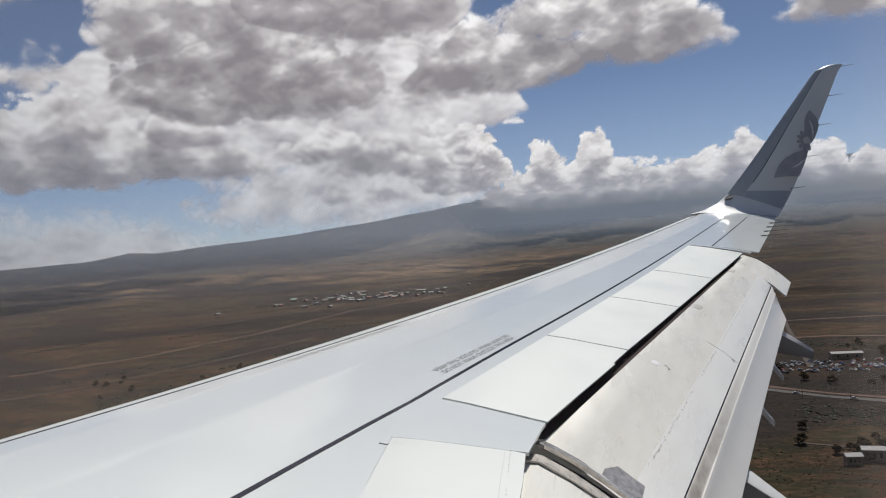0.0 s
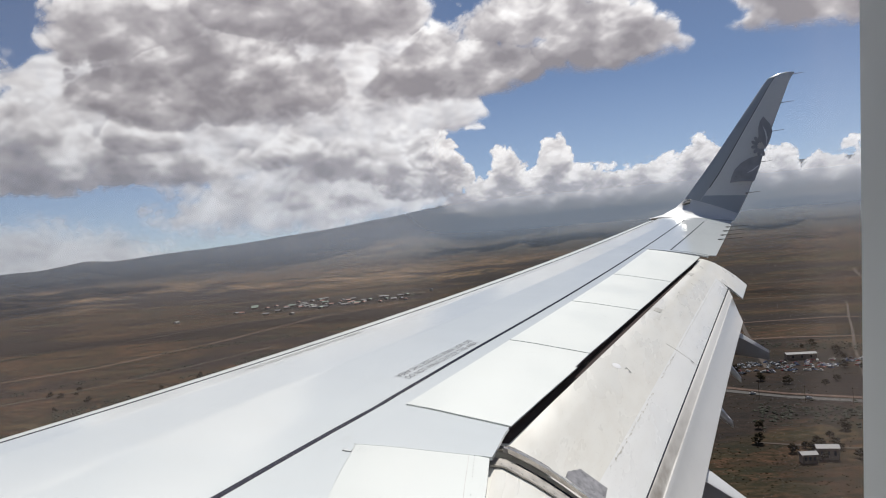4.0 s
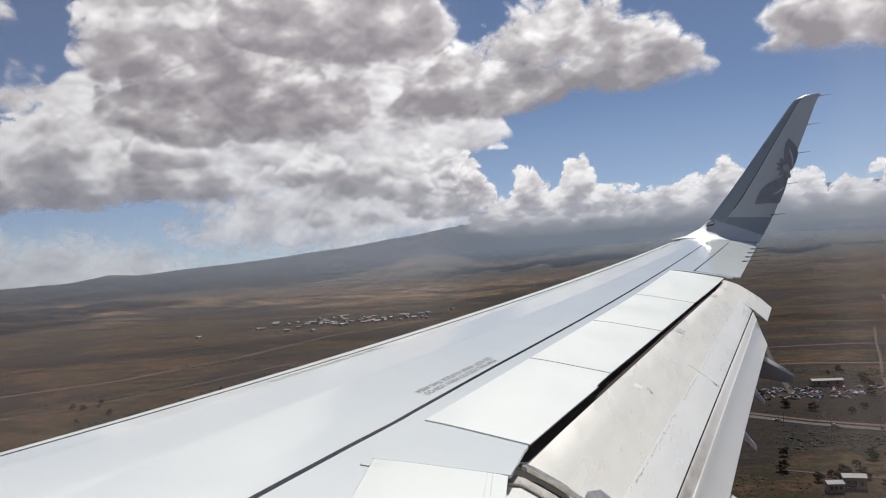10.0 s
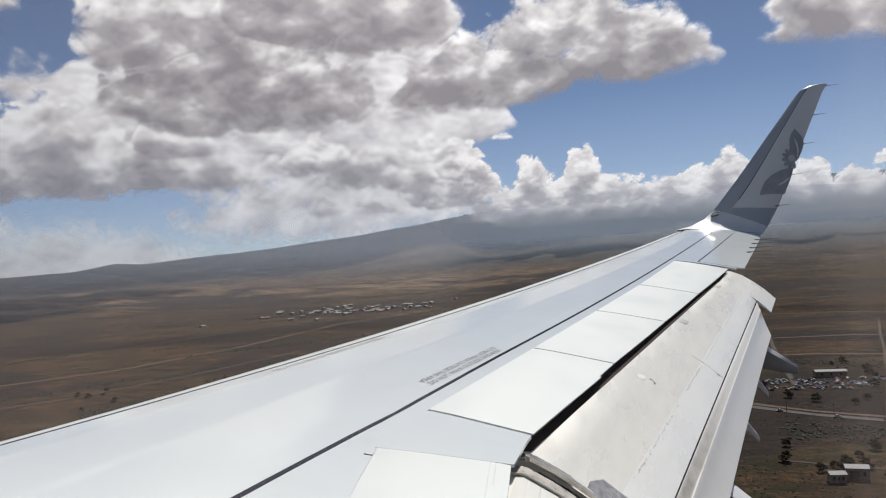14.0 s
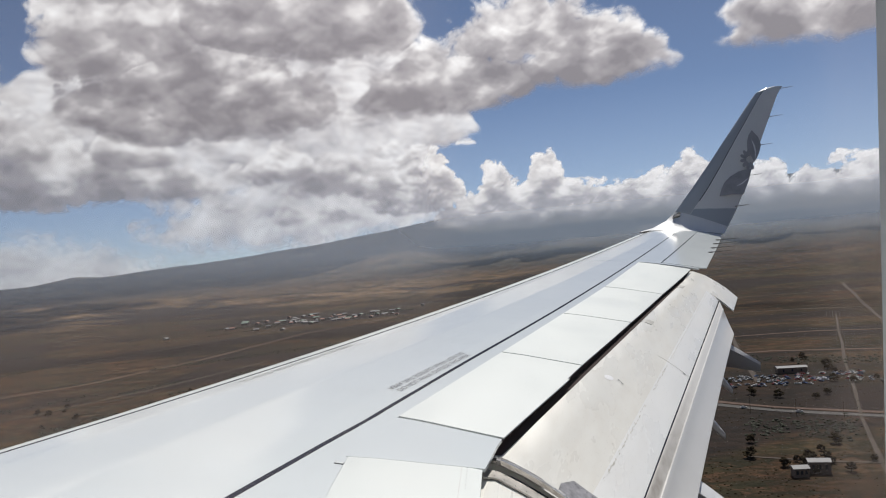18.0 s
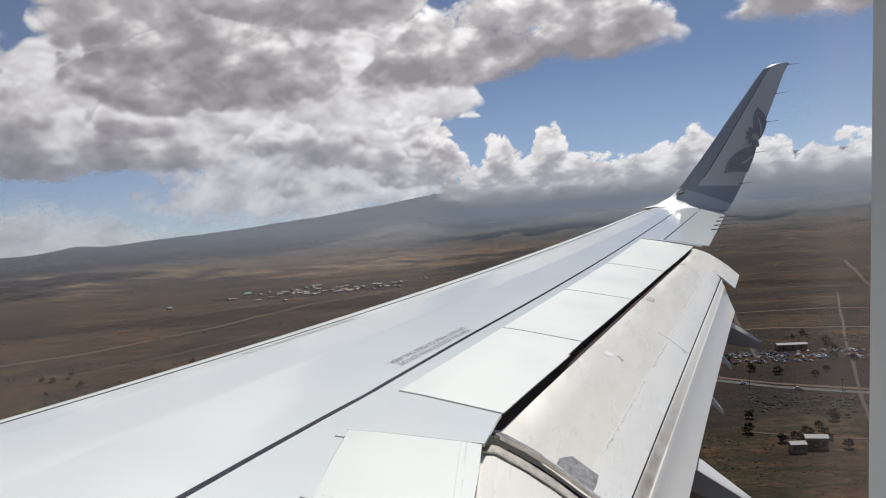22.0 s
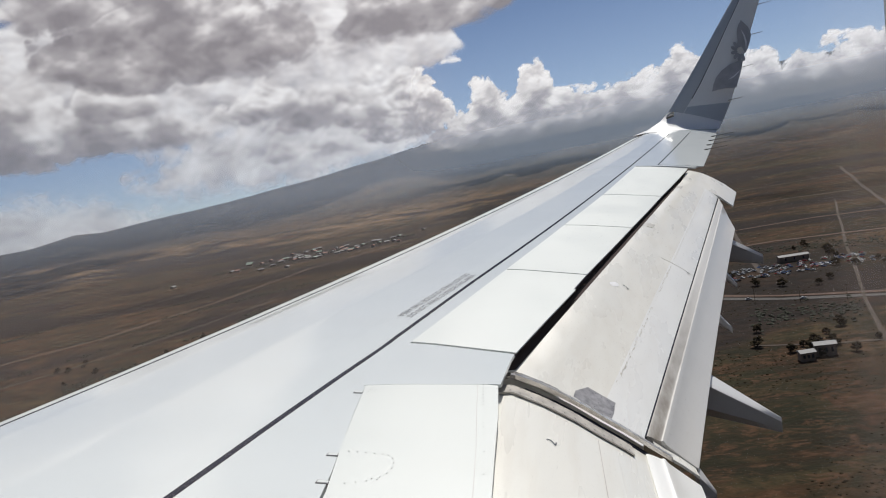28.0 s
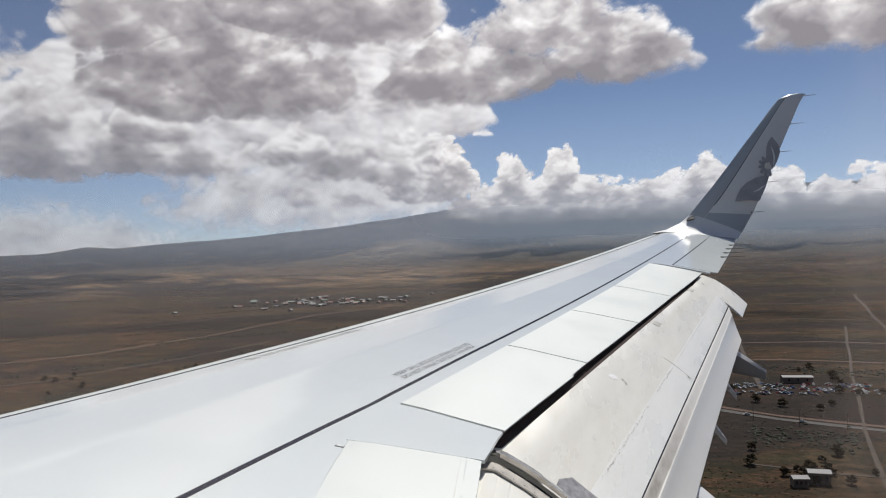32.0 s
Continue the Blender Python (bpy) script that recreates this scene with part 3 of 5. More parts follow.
# a rounded cover outlined by fasteners, and rows along the joint and at the corner
spots = [(5.0, 0.704 + 0.0093 * k) for k in range(5)] + [(4.768 - 0.018 * k, 0.7515 - 0.0093 * k) for k in range(4)]
spots += [(4.885 + 0.115 * math.sin(radians(a)), 0.7425 + 0.0165 * math.cos(radians(a))) for a in range(72, -80, -25)]
spots += [(y, seam(y) + 0.0085 + 0.012 * (5.9 - y) * 0.1) for y in [5.90 - 0.045 * k for k in range(7)] + [5.42, 5.37, 5.29, 5.11, 4.9]]
spots += [(5.70 + 0.03 * i, 0.6655 + 0.009 * j) for i in range(2) for j in range(2)]
rivets("rivet_rows", spots, 0.0065, 0.0035, INK)

# marks on the flap: oval panel, numerals and worn steps
def on_flap(s, y, lift=0.004):
    """s: 0 at the flap's nose to 1 at the tab joint."""
    u = (y - 6.40) / 5.9
    xz = FLAP_IN * (1 - u) + FLAP_MID * u
    k = np.linspace(0, 1, len(xz))
    return np.array((np.interp(s, k, xz[:, 0]), y, np.interp(s, k, xz[:, 1]) + lift))


P = [[on_flap(u, y, 0.005) for u in us] for y, us in ((6.30, (0.575, 0.69, 0.79)), (6.45, (0.56, 0.68, 0.79)), (6.56, (0.605, 0.685, 0.775)))]
link_mesh("scuff_plate", *slab(P, 0.008), PLATE, wing, "grey riveted patch on the flap", True)
dots = []
for u, y in [(0.60 + 0.035 * k, 6.315) for k in range(6)] + [(0.62 + 0.035 * k, 6.535) for k in range(4)] + [(0.775, 6.36 + 0.05 * k) for k in range(4)] + [(0.68, 6.40), (0.69, 6.46), (0.72, 6.43)]:
    x_, y_, z_ = on_flap(u, y, 0.0055)
    dots.append(([(x_ + 0.0042 * math.cos(t_), y_ + 0.0042 * math.sin(t_), z_ - 0.003 * math.cos(t_)) for t_ in np.linspace(0, 6.283, 7)[:-1]] + [(x_, y_, z_ + 0.003)], [(i, (i + 1) % 6, 6) for i in range(6)]))
tagged(link_mesh("rivet_rows", *joined(*dots), INK, wing), kind="stuff")
oval = [on_flap(0.413 + q * 0.036 * math.cos(a), 8.244 + q * 0.046 * math.sin(a), 0.005 - 0.003 * q) for q in (0.35, 0.7, 1.0) for a in np.linspace(0, 6.283, 17)[:-1]]
faces = [tuple(range(16))] + [(16 * r_ + i, 16 * r_ + (i + 1) % 16, 16 * r_ + 16 + (i + 1) % 16, 16 * r_ + 16 + i) for r_ in range(2) for i in range(16)]
link_mesh("oval_cover", oval, faces, plain("white_oval_paint", (0.97, 0.97, 0.97), 0.3, bump=0), wing, "small white oval cover on the flap", True)
for s0, y0 in ((0.32, 10.02), (0.30, 11.95)):
    P = [[on_flap(u, y, 0.004) for u in (s0 - 0.07, s0, s0 + 0.07)] for y in (y0, y0 + 0.13)]
    link_mesh("access_patch", *slab(P, 0.006), plain("bare_patch_paint", (0.50, 0.49, 0.45), 0.4), wing, "small dull patch on the flap", True)


def flap_numeral(place, ax, size, tilt=(0.6, -0.34, 1.0)):
    """A stencilled 2, written across the flap."""
    cu = bpy.data.curves.new("stencil_numeral", "FONT")
    cu.body, cu.size, cu.align_x, cu.align_y = "2", size, "CENTER", "CENTER"
    ex, nrm = Vector(ax).normalized(), Vector(tilt).normalized()
    ez = (nrm - ex * nrm.dot(ex)).normalized()
    ob = new("stencil_numeral", cu)
    ob.matrix_basis = Matrix.Translation(place) @ Matrix((ex, ez.cross(ex), ez)).transposed().to_4x4()
    ob.parent = wing
    cu.materials.append(INK)
    tagged(ob, "dark stencilled numeral on the flap")


for s0, y0 in ((0.502, 8.281), (0.91, 9.28), (0.55, 11.85)):
    flap_numeral(on_flap(s0, y0, 0.003), (0.55, 0.75, -0.25), 0.09)
flap_numeral((6.635, 5.58, 0.214), (0.3, 0.9, 0.05), 0.085, (0.53, -0.10, 1.0))

# worn dashes and scuffs along the flap
dash, rnd = [], random.Random(5)
for k in range(64):
    y = rnd.choice((rnd.uniform(6.9, 8.3), rnd.uniform(8.5, 9.3), rnd.uniform(6.7, 7.8)))
    s0 = 0.735 + rnd.uniform(-0.008, 0.008)
    w, l = rnd.uniform(0.001, 0.0035), rnd.uniform(0.006, 0.04)
    dash.append(slab([[on_flap(s0 - w, y, 0.0035), on_flap(s0 + w, y, 0.0035)], [on_flap(s0 - w, y + l, 0.0035), on_flap(s0 + w, y + l, 0.0035)]], 0.003))
tagged(link_mesh("scuff_marks", *joined(*dash), plain("scuff_grey", (0.64, 0.62, 0.565), 0.7, bump=0), wing, "worn grey scuffs along the flap"), kind="stuff")
# skin joints of the flap, chordwise and spanwise
JOINT = plain("joint_grey", (0.76, 0.745, 0.69), 0.6, bump=0)
P = [[on_flap(u, y, 0.003) for u in np.linspace(0.62, 0.98, 5)] for y in (9.285, 9.290)]
link_mesh("flap_joint", *slab(P, 0.004), JOINT, wing)
for s0, y0, y1 in ((0.735, 9.4, 12.2),):
    P = [[on_flap(u, y, 0.0028) for u in (s0 - 0.0016, s0 + 0.0016)] for y in np.linspace(y0, y1, 14)]
    link_mesh("flap_joint", *slab(P, 0.004), JOINT, wing, "faint spanwise skin joint on the flap")

seam_in = [[(np.interp(q, np.linspace(0, 1, 8), inner[:, 0]) - 0.05 * k, 6.15 - 4.65 * k, np.interp(q, np.linspace(0, 1, 8), inner[:, 1]) - 0.44 * k + 0.003) for q in (0.692, 0.6955)] for k in (0.045, 0.12, 0.25, 0.5)]
link_mesh("flap_joint", *slab(seam_in, 0.004), plain("stained_joint", (0.50, 0.46, 0.44), 0.6, bump=0), wing, "faint brown stained joint on the inboard flap")

# ---- cabin wall and window ----
def rounded(x0, x1, z0, z1, r, n=6):
    pts = []
    for cx, cz, a0 in ((x1 - r, z1 - r, 0), (x0 + r, z1 - r, 90), (x0 + r, z0 + r, 180), (x1 - r, z0 + r, 270)):
        pts += [(cx + r * math.cos(radians(a0 + 90 * k / n)), cz + r * math.sin(radians(a0 + 90 * k / n))) for k in range(n + 1)]
    return pts


def ring_y(pts, y):
    return [(x, y, z) for x, z in pts]


cabin = thing("wall_cabin", "pale grey plastic cabin side wall with a window", "cabin wall", AIR, kind="structure")
HULL_Z, HULL_R, LINING_R = 1.55, 1.80, 1.64
WX, WZ = (6.30, 6.95), (1.36, 2.06)


def hull_vf(r, xs, shape, hole):
    """A tube round the cabin along x; shape(x) scales its radius and lifts its centre. The window's patch is left open."""
    a0, a1 = (math.asin((z - HULL_Z) / r) for z in WZ)
    ang = [a0, a1] + list(np.linspace(a1, a0 + 2 * math.pi, 44)[1:-1])
    V = []
    for x in xs:
        k, lift = shape(x)
        V += [(x, k * r * math.cos(a), HULL_Z + lift + k * r * math.sin(a)) for a in ang]
    n = len(ang)
    F = [(i * n + j, i * n + (j + 1) % n, (i + 1) * n + (j + 1) % n, (i + 1) * n + j) for i in range(len(xs) - 1) for j in range(n) if not (hole and xs[i] == WX[0] and j == 0)]
    return V, F + [tuple(range(n)), tuple((len(xs) - 1) * n + j for j in range(n))]


def taper(x):
    nose, tail = max(0.0, (-9 - x) / 5.0), max(0.0, (13 - x) / -11.0)
    return max(0.03, math.sqrt(max(0.0, 1 - min(nose, 1) ** 2)) * (1 - 0.92 * min(tail, 1) ** 1.4)), -0.5 * min(nose, 1) + 0.9 * min(tail, 1)


XS = [-13.9, -13.4, -12.5, -11, -9, -5, -1, 3, WX[0], WX[1], 10, 13, 15, 17.5, 20, 22, 24]
link_mesh("fuselage", *hull_vf(HULL_R, XS, taper, True), paint("fuselage_white_paint", (0.78, 0.79, 0.80), 0.25, 0.04), wing, "white painted fuselage", True)
link_mesh("cabin_lining", *hull_vf(LINING_R, [-6, 0, WX[0], WX[1], 9, 12], lambda x: (1.0, 0.0), True), PANEL, cabin, "pale cabin lining", True)
link_mesh("cabin_floor", *box_vf(-5.9, 11.9, -1.45, 1.45, 0.70, 0.74), plain("dark_carpet", (0.05, 0.055, 0.07), 0.95), cabin, "dark cabin floor")


def ring_hull(r):
    return [(x, math.sqrt(r * r - (z - HULL_Z) ** 2), z) for x, z in rounded(*WX, *WZ, 0.0005)]


outer = rounded(6.490, 6.7855, 1.50, 1.92, 0.10)
inner_edge = rounded(6.505, 6.768, 1.515, 1.905, 0.10)
R = np.array([ring_hull(HULL_R), ring_y(rounded(6.43, 6.84, 1.44, 1.98, 0.13), 1.765), ring_y(rounded(6.43, 6.84, 1.44, 1.98, 0.13), 1.748), ring_y(outer, 1.72), ring_y(inner_edge, 1.625), ring_y(rounded(6.48, 6.80, 1.49, 1.93, 0.11), 1.612), ring_hull(LINING_R)])
link_mesh("window_reveal", *loft(R, False), PANEL, cabin, "pale grey window reveal", True)
pm = Mat("acrylic_pane", 0.05)
pt = pm.n("BsdfTransparent")
tr = pm.n("BsdfTranslucent", Color=(1, 0.87, 0.83, 1))
mixed = pm.n("MixShader")
px = pm.n("SeparateXYZ")
pm.link(pm.n("TexCoord").outputs["Object"], px.inputs[0])


def pane_part(x0, x1, y0, y1):
    """Paleness on the pane that runs from y0 at x0 to y1 at x1, with a wavering edge."""
    k = pm.n("MapRange", From_Min=x0, From_Max=x1, To_Min=y0, To_Max=y1)
    k.interpolation_type = "SMOOTHSTEP"
    pm.link(px.outputs["X"], k.inputs["Value"])
    return k.outputs[0]


# forward part: a cabin reflection painted in; aft edge: streaky paleness
reflection_film = pm.mix(1.0, pane_part(6.672, 6.692, 0.022, 0.001), pm.ramp(pm.noise(pm.coords((3, 1, 3)), 4.0, 2), [(0.3, 0.7), (0.7, 1.1)]), "MULTIPLY")
rim = pm.mix(1.0, pane_part(6.766, 6.792, 0.0, 0.03), pm.ramp(pm.noise(pm.coords((60, 1, 1.5)), 2.5, 3), [(0.3, 0.2), (0.75, 1.0)]), "MULTIPLY")
pm.link(pm.mix(1.0, reflection_film, rim, "ADD"), mixed.inputs[0])
pm.link(pt.outputs[0], mixed.inputs[1])
pm.link(tr.outputs[0], mixed.inputs[2])
pm.link(mixed.outputs[0], pm.t.nodes["Material Output"].inputs["Surface"])
V = ring_y(rounded(6.46, 6.814, 1.47, 1.95, 0.115), 1.735)
V2 = [(x, y + 0.006, z) for x, y, z in V]
n = len(V)
pane = link_mesh("window_pane", V + V2, [tuple(range(n)), tuple(range(2 * n - 1, n - 1, -1))] + [(i, (i + 1) % n, n + (i + 1) % n, n + i) for i in range(n)], pm.m, cabin, "acrylic window pane, faintly hazed at the rim, with a painted pinkish reflection")
pane.visible_shadow = False

# ---- land ----
SEA = -123.0
EYE = AIR @ Vector((6.71, 1.53, 1.71))


def spot(az, el=None, r=None):
    """World x, y on the land at azimuth az (degrees from +y towards +x) and elevation el, or r metres away."""
    r = r or (EYE.z - SEA) / math.tan(radians(-el))
    return EYE.x + r * math.sin(radians(az)), EYE.y + r * math.cos(radians(az))


SKYLINE_AZ = [-180, -90, -60, -45, -39.2, -36.6, -34.2, -32.5, -28.8, -23, -16.8, -12.6, -8.4, -5.8, 0, 6, 14, 25, 45, 90, 180]
SKYLINE_EL = [0.3, 0.3, 0.1, 0.15, 0.28, 0.38, 0.74, 0.58, 0.86, 1.25, 1.85, 2.35, 2.95, 3.5, 4.2, 4.2, 3.8, 3.5, 2.6, 0.6, 0.3]


def land_z(x, y):
    dx, dy = x - EYE.x, y - EYE.y
    r = math.hypot(dx, dy)
    az = math.degrees(math.atan2(dx, dy))
    crest = float(np.interp(az, (-10.0, -5.0), (4450, 4900)))
    tall = crest * math.tan(radians(float(np.interp(az, SKYLINE_AZ, SKYLINE_EL)))) - SEA
    u = min(max((r - 2300) / (crest - 2300), 0.0), 1.0)
    z = SEA + tall * (0.35 * u + 0.65 * u * u) - 0.25 * max(r - crest, 0.0)
    if r > 900:
        k = min((r - 900) / 2000, 1.0)
        z += k * (12 * noise.noise((x / 420, y / 420, 1.0)) + 5 * noise.noise((x / 130, y / 130, 5.0))) * (1 if r < 4300 else 0.5)
        z += 55 * u * (1 - u) * 2 * (0.5 - abs(noise.noise((x / 260, y / 700, 9.0)))) * min(tall / 250, 1.0)
    else:
        z += 1.5 * noise.noise((x / 160, y / 160, 2.0))
    return z


az_list = sorted(set(np.round(np.concatenate([np.linspace(-180, 180, 91), np.linspace(-44, 26, 281)]), 3)))[:-1]
r_list = np.concatenate([[3, 60, 120, 180], np.geomspace(230, 4850, 170), [4900]])
V = [(EYE.x, EYE.y, SEA)]
for r in r_list:
    for a in az_list:
        x, y = spot(a, r=r)
        V.append((x, y, land_z(x, y)))
m_ = len(az_list)
F = [(0, 1 + j, 1 + (j + 1) % m_) for j in range(m_)]
for i in range(len(r_list) - 1):
    for j in range(m_):
        a, b = 1 + i * m_ + j, 1 + i * m_ + (j + 1) % m_
        F.append((a, b, b + m_, a + m_))

gm = Mat("dry_land", 0.95)
p = gm.coords(world_space=True)
# banded land tones; the darkest stops also paint cloud shadows
fields = gm.noise(gm.coords((1, 3.6, 1), True), 0.0015, 7, 0.62, 0.8)
base = gm.ramp(fields, [(0.34, (0.018, 0.011, 0.010)), (0.44, (0.052, 0.026, 0.017)), (0.49, (0.026, 0.018, 0.012)), (0.55, (0.066, 0.033, 0.019)), (0.63, (0.044, 0.031, 0.015))])
tan = gm.noise(gm.coords((1, 3.0, 1), True), 0.0009, 6, 0.55, 0.4)
base = gm.mix(gm.ramp(tan, [(0.56, 0.0), (0.62, 0.7)]), base, (0.15, 0.090, 0.048))
red = gm.noise(gm.coords((1, 2, 1), True), 0.005, 5, 0.6, 0.5)
base = gm.mix(gm.ramp(red, [(0.53, 0.0), (0.62, 0.75)]), base, (0.17, 0.075, 0.038))
sep = gm.n("SeparateXYZ")
gm.link(gm.n("NewGeometry").outputs["Position"], sep.inputs[0])
def band(lo0, lo1, hi0, hi1):
    a, b = gm.n("MapRange", From_Min=lo0, From_Max=lo1), gm.n("MapRange", From_Min=hi0, From_Max=hi1, To_Min=1.0, To_Max=0.0)
    for k in (a, b):
        gm.link(sep.outputs["Z"], k.inputs["Value"])
    return gm.mix(1.0, a.outputs[0], b.outputs[0], "MULTIPLY")
grass = gm.mix(1.0, band(-119, -111, -82, -55), gm.ramp(gm.noise(gm.coords((1, 2.5, 1), True), 0.0022, 6, 0.6, 0.6), [(0.40, 0.0), (0.53, 0.95)]), "MULTIPLY")
west = gm.n("MapRange", From_Min=-600.0, From_Max=250.0, To_Min=1.0, To_Max=0.15)
gm.link(sep.outputs["X"], west.inputs["Value"])
base = gm.mix(gm.mix(1.0, grass, west.outputs[0], "MULTIPLY"), base, (0.43, 0.29, 0.165))
scrub = gm.mix(1.0, band(-72, -30, 900, 1000), gm.ramp(gm.noise(p, 0.004, 6, 0.6, 0.6), [(0.36, 0.98), (0.66, 0.55)]), "MULTIPLY")
slope = gm.mix(gm.ramp(gm.noise(gm.coords((1, 1.6, 2.5), True), 0.0045, 6, 0.62, 0.7), [(0.47, 0.0), (0.56, 0.9)]), (0.080, 0.076, 0.055), (0.33, 0.25, 0.155))
# dark woods eastward, also painting the slope's shade under the clouds
wood_shade = gm.n("MapRange", From_Min=-900.0, From_Max=-300.0, To_Min=0.0, To_Max=0.85)
gm.link(sep.outputs["X"], wood_shade.inputs["Value"])
slope = gm.mix(wood_shade.outputs[0], slope, gm.mix(gm.ramp(gm.noise(p, 0.006, 6, 0.6, 0.6), [(0.4, 0.0), (0.6, 1.0)]), (0.030, 0.042, 0.032), (0.065, 0.080, 0.050)))
base = gm.mix(scrub, base, slope)
patch_ = gm.noise(gm.coords((1, 3.0, 1), True), 0.0075, 6, 0.62, 0.5)
base = gm.mix(gm.ramp(patch_, [(0.52, 0.0), (0.60, 0.7)]), base, (0.062, 0.060, 0.030))
base = gm.mix(gm.ramp(patch_, [(0.36, 0.7), (0.44, 0.0)]), base, (0.024, 0.016, 0.014))
cell = gm.n("TexVoronoi", Scale=0.0058, Randomness=0.75)
cell.distance = "CHEBYCHEV"
gm.link(gm.coords((1, 1.7, 0.01), True), cell.inputs["Vector"])
tone = gm.n("SeparateColor")
gm.link(cell.outputs["Color"], tone.inputs["Color"])
plots = gm.ramp(tone.outputs[0], [(0.0, (0.016, 0.014, 0.012)), (0.3, (0.046, 0.052, 0.024)), (0.55, (0.105, 0.056, 0.032)), (0.8, (0.058, 0.056, 0.026)), (1.0, (0.15, 0.10, 0.056))])
base = gm.mix(gm.mix(1.0, band(-400, -399, -112, -98), gm.ramp(tone.outputs[1], [(0.25, 0.15), (0.8, 0.75)]), "MULTIPLY"), base, plots)
mott = gm.noise(p, 0.018, 8, 0.72, 0.3)
base = gm.mix(gm.ramp(mott, [(0.40, 0.85), (0.475, 0.0)]), base, (0.022, 0.024, 0.013))
base = gm.mix(gm.ramp(mott, [(0.53, 0.0), (0.61, 0.7)]), base, (0.125, 0.080, 0.046))
rows = gm.noise(gm.coords((0.35, 1.6, 1), True), 0.03, 6, 0.65, 0.3)
base = gm.mix(gm.ramp(rows, [(0.40, 0.8), (0.47, 0.0)]), base, (0.024, 0.022, 0.014))
fine = gm.noise(p, 0.16, 6, 0.75)
base = gm.mix(gm.ramp(fine, [(0.40, 0.6), (0.54, 0.0)]), base, (0.026, 0.026, 0.013))
speck = gm.noise(gm.coords((0.7, 1.2, 1), True), 0.11, 7, 0.8, 0.6)
base = gm.mix(gm.ramp(speck, [(0.52, 0.0), (0.60, 0.8)]), base, (0.125, 0.070, 0.042))
base = gm.mix(gm.ramp(speck, [(0.40, 0.75), (0.47, 0.0)]), base, (0.026, 0.027, 0.016))
# cloud shadows on the plain, painted as dark patches of ground colour
cloud_shadows = gm.noise(gm.coords((1, 1.7, 1), True), 0.0017, 7, 0.6, 0.6)
base = gm.mix(gm.mix(1.0, gm.ramp(cloud_shadows, [(0.48, 0.0), (0.535, 0.78)]), band(-400, -399, -95, -60), "MULTIPLY"), base, (0.022, 0.018, 0.019))
gm.color(gm.mix(1.0, base, (0.69, 0.65, 0.60), "MULTIPLY"))
gm.b.inputs["Specular IOR Level"].default_value = 0.1
gm.bump(gm.noise(p, 0.12, 6, 0.7), 0.6, 2.0)
ground = link_mesh("ground", V, F, gm.m, None, "", True)
tagged(ground, "dry brown scrubland plain rising to a long mountain slope", "ground", kind="structure")

# ---- clouds: far shells of cloud round the sky, lit by the sun and the sky, their self-shadow painted in ----
def cloud_material(name, grain):
    """Cloud: the layout on the shell gives cover and painted shade (thick), billowing noise the fine grain; the shade
    tints the light let through.
    """
    m = Mat(name, 1.0)
    geo = m.coords((1 / 4800.0,) * 3)
    cover, thick = m.n("Attribute"), m.n("Attribute")
    cover.attribute_name, thick.attribute_name = "cover", "thick"

    def math_(op, *args, clamp=False):
        nd = m.n("Math")
        nd.operation, nd.use_clamp = op, clamp
        for value, socket in zip(args, nd.inputs):
            if isinstance(value, (int, float)):
                socket.default_value = value
            else:
                m.link(value, socket)
        return nd.outputs[0]

    f = math_("SUBTRACT", m.noise(geo, grain, 4, 0.5, 0.2), 0.5)
    c = cover.outputs["Fac"]
    edge = math_("MULTIPLY", math_("MULTIPLY", c, math_("SUBTRACT", 1.0, c)), 5.0)
    alpha = math_("MULTIPLY_ADD", f, edge, c, clamp=True)
    body = math_("MULTIPLY_ADD", f, 0.13, thick.outputs["Fac"])
    shade_tint = m.ramp(body, [(0.0, (0.96, 0.95, 0.94)), (0.22, (0.745, 0.725, 0.72)), (0.52, (0.445, 0.425, 0.44)), (1.0, (0.27, 0.257, 0.277))])
    thin, clear, out = m.n("BsdfTranslucent"), m.n("BsdfTransparent"), m.n("MixShader")
    m.link(shade_tint, thin.inputs["Color"])
    m.link(alpha, out.inputs[0])
    m.link(clear.outputs[0], out.inputs[1])
    m.link(thin.outputs[0], out.inputs[2])
    m.link(out.outputs[0], m.t.nodes["Material Output"].inputs["Surface"])
    return m.m


def perlin(x, y, seed):
    """Gradient noise of two arrays."""
    rng = np.random.default_rng(seed)
    perm, ang = rng.permutation(256), rng.uniform(0, 2 * np.pi, 256)
    xi, yi = np.floor(x).astype(int), np.floor(y).astype(int)
    xf, yf = x - xi, y - yi
    u, v = (t * t * t * (t * (t * 6 - 15) + 10) for t in (xf, yf))

    def corner(i, j):
        g = ang[perm[(perm[(xi + i) & 255] + yi + j) & 255]]
        return np.cos(g) * (xf - i) + np.sin(g) * (yf - j)

    return (corner(0, 0) * (1 - u) + corner(1, 0) * u) * (1 - v) + (corner(0, 1) * (1 - u) + corner(1, 1) * u) * v


def billow(A, E, scale, seed, octaves=6, stretch=1.35):
    """Rounded bumps with sharp creases between them, about 0 to 2, mean 0.75."""
    wa, we = (0.25 / scale * perlin(A * scale * 0.8, E * scale * 0.8, seed + k) for k in (40, 41))
    total, out, amp, f = 0.0, 0.0, 1.0, scale
    for k in range(octaves):
        out = out + amp * np.abs(perlin((A + wa) * f + 7.3 * k, (E + we) * f * stretch + 3.1 * k, seed + k))
        total, amp, f = total + amp, amp * 0.56, f * 2.05
    return out / total / 0.32


def smoothstep(x):
    x = np.clip(x, 0, 1)
    return x * x * (3 - 2 * x)


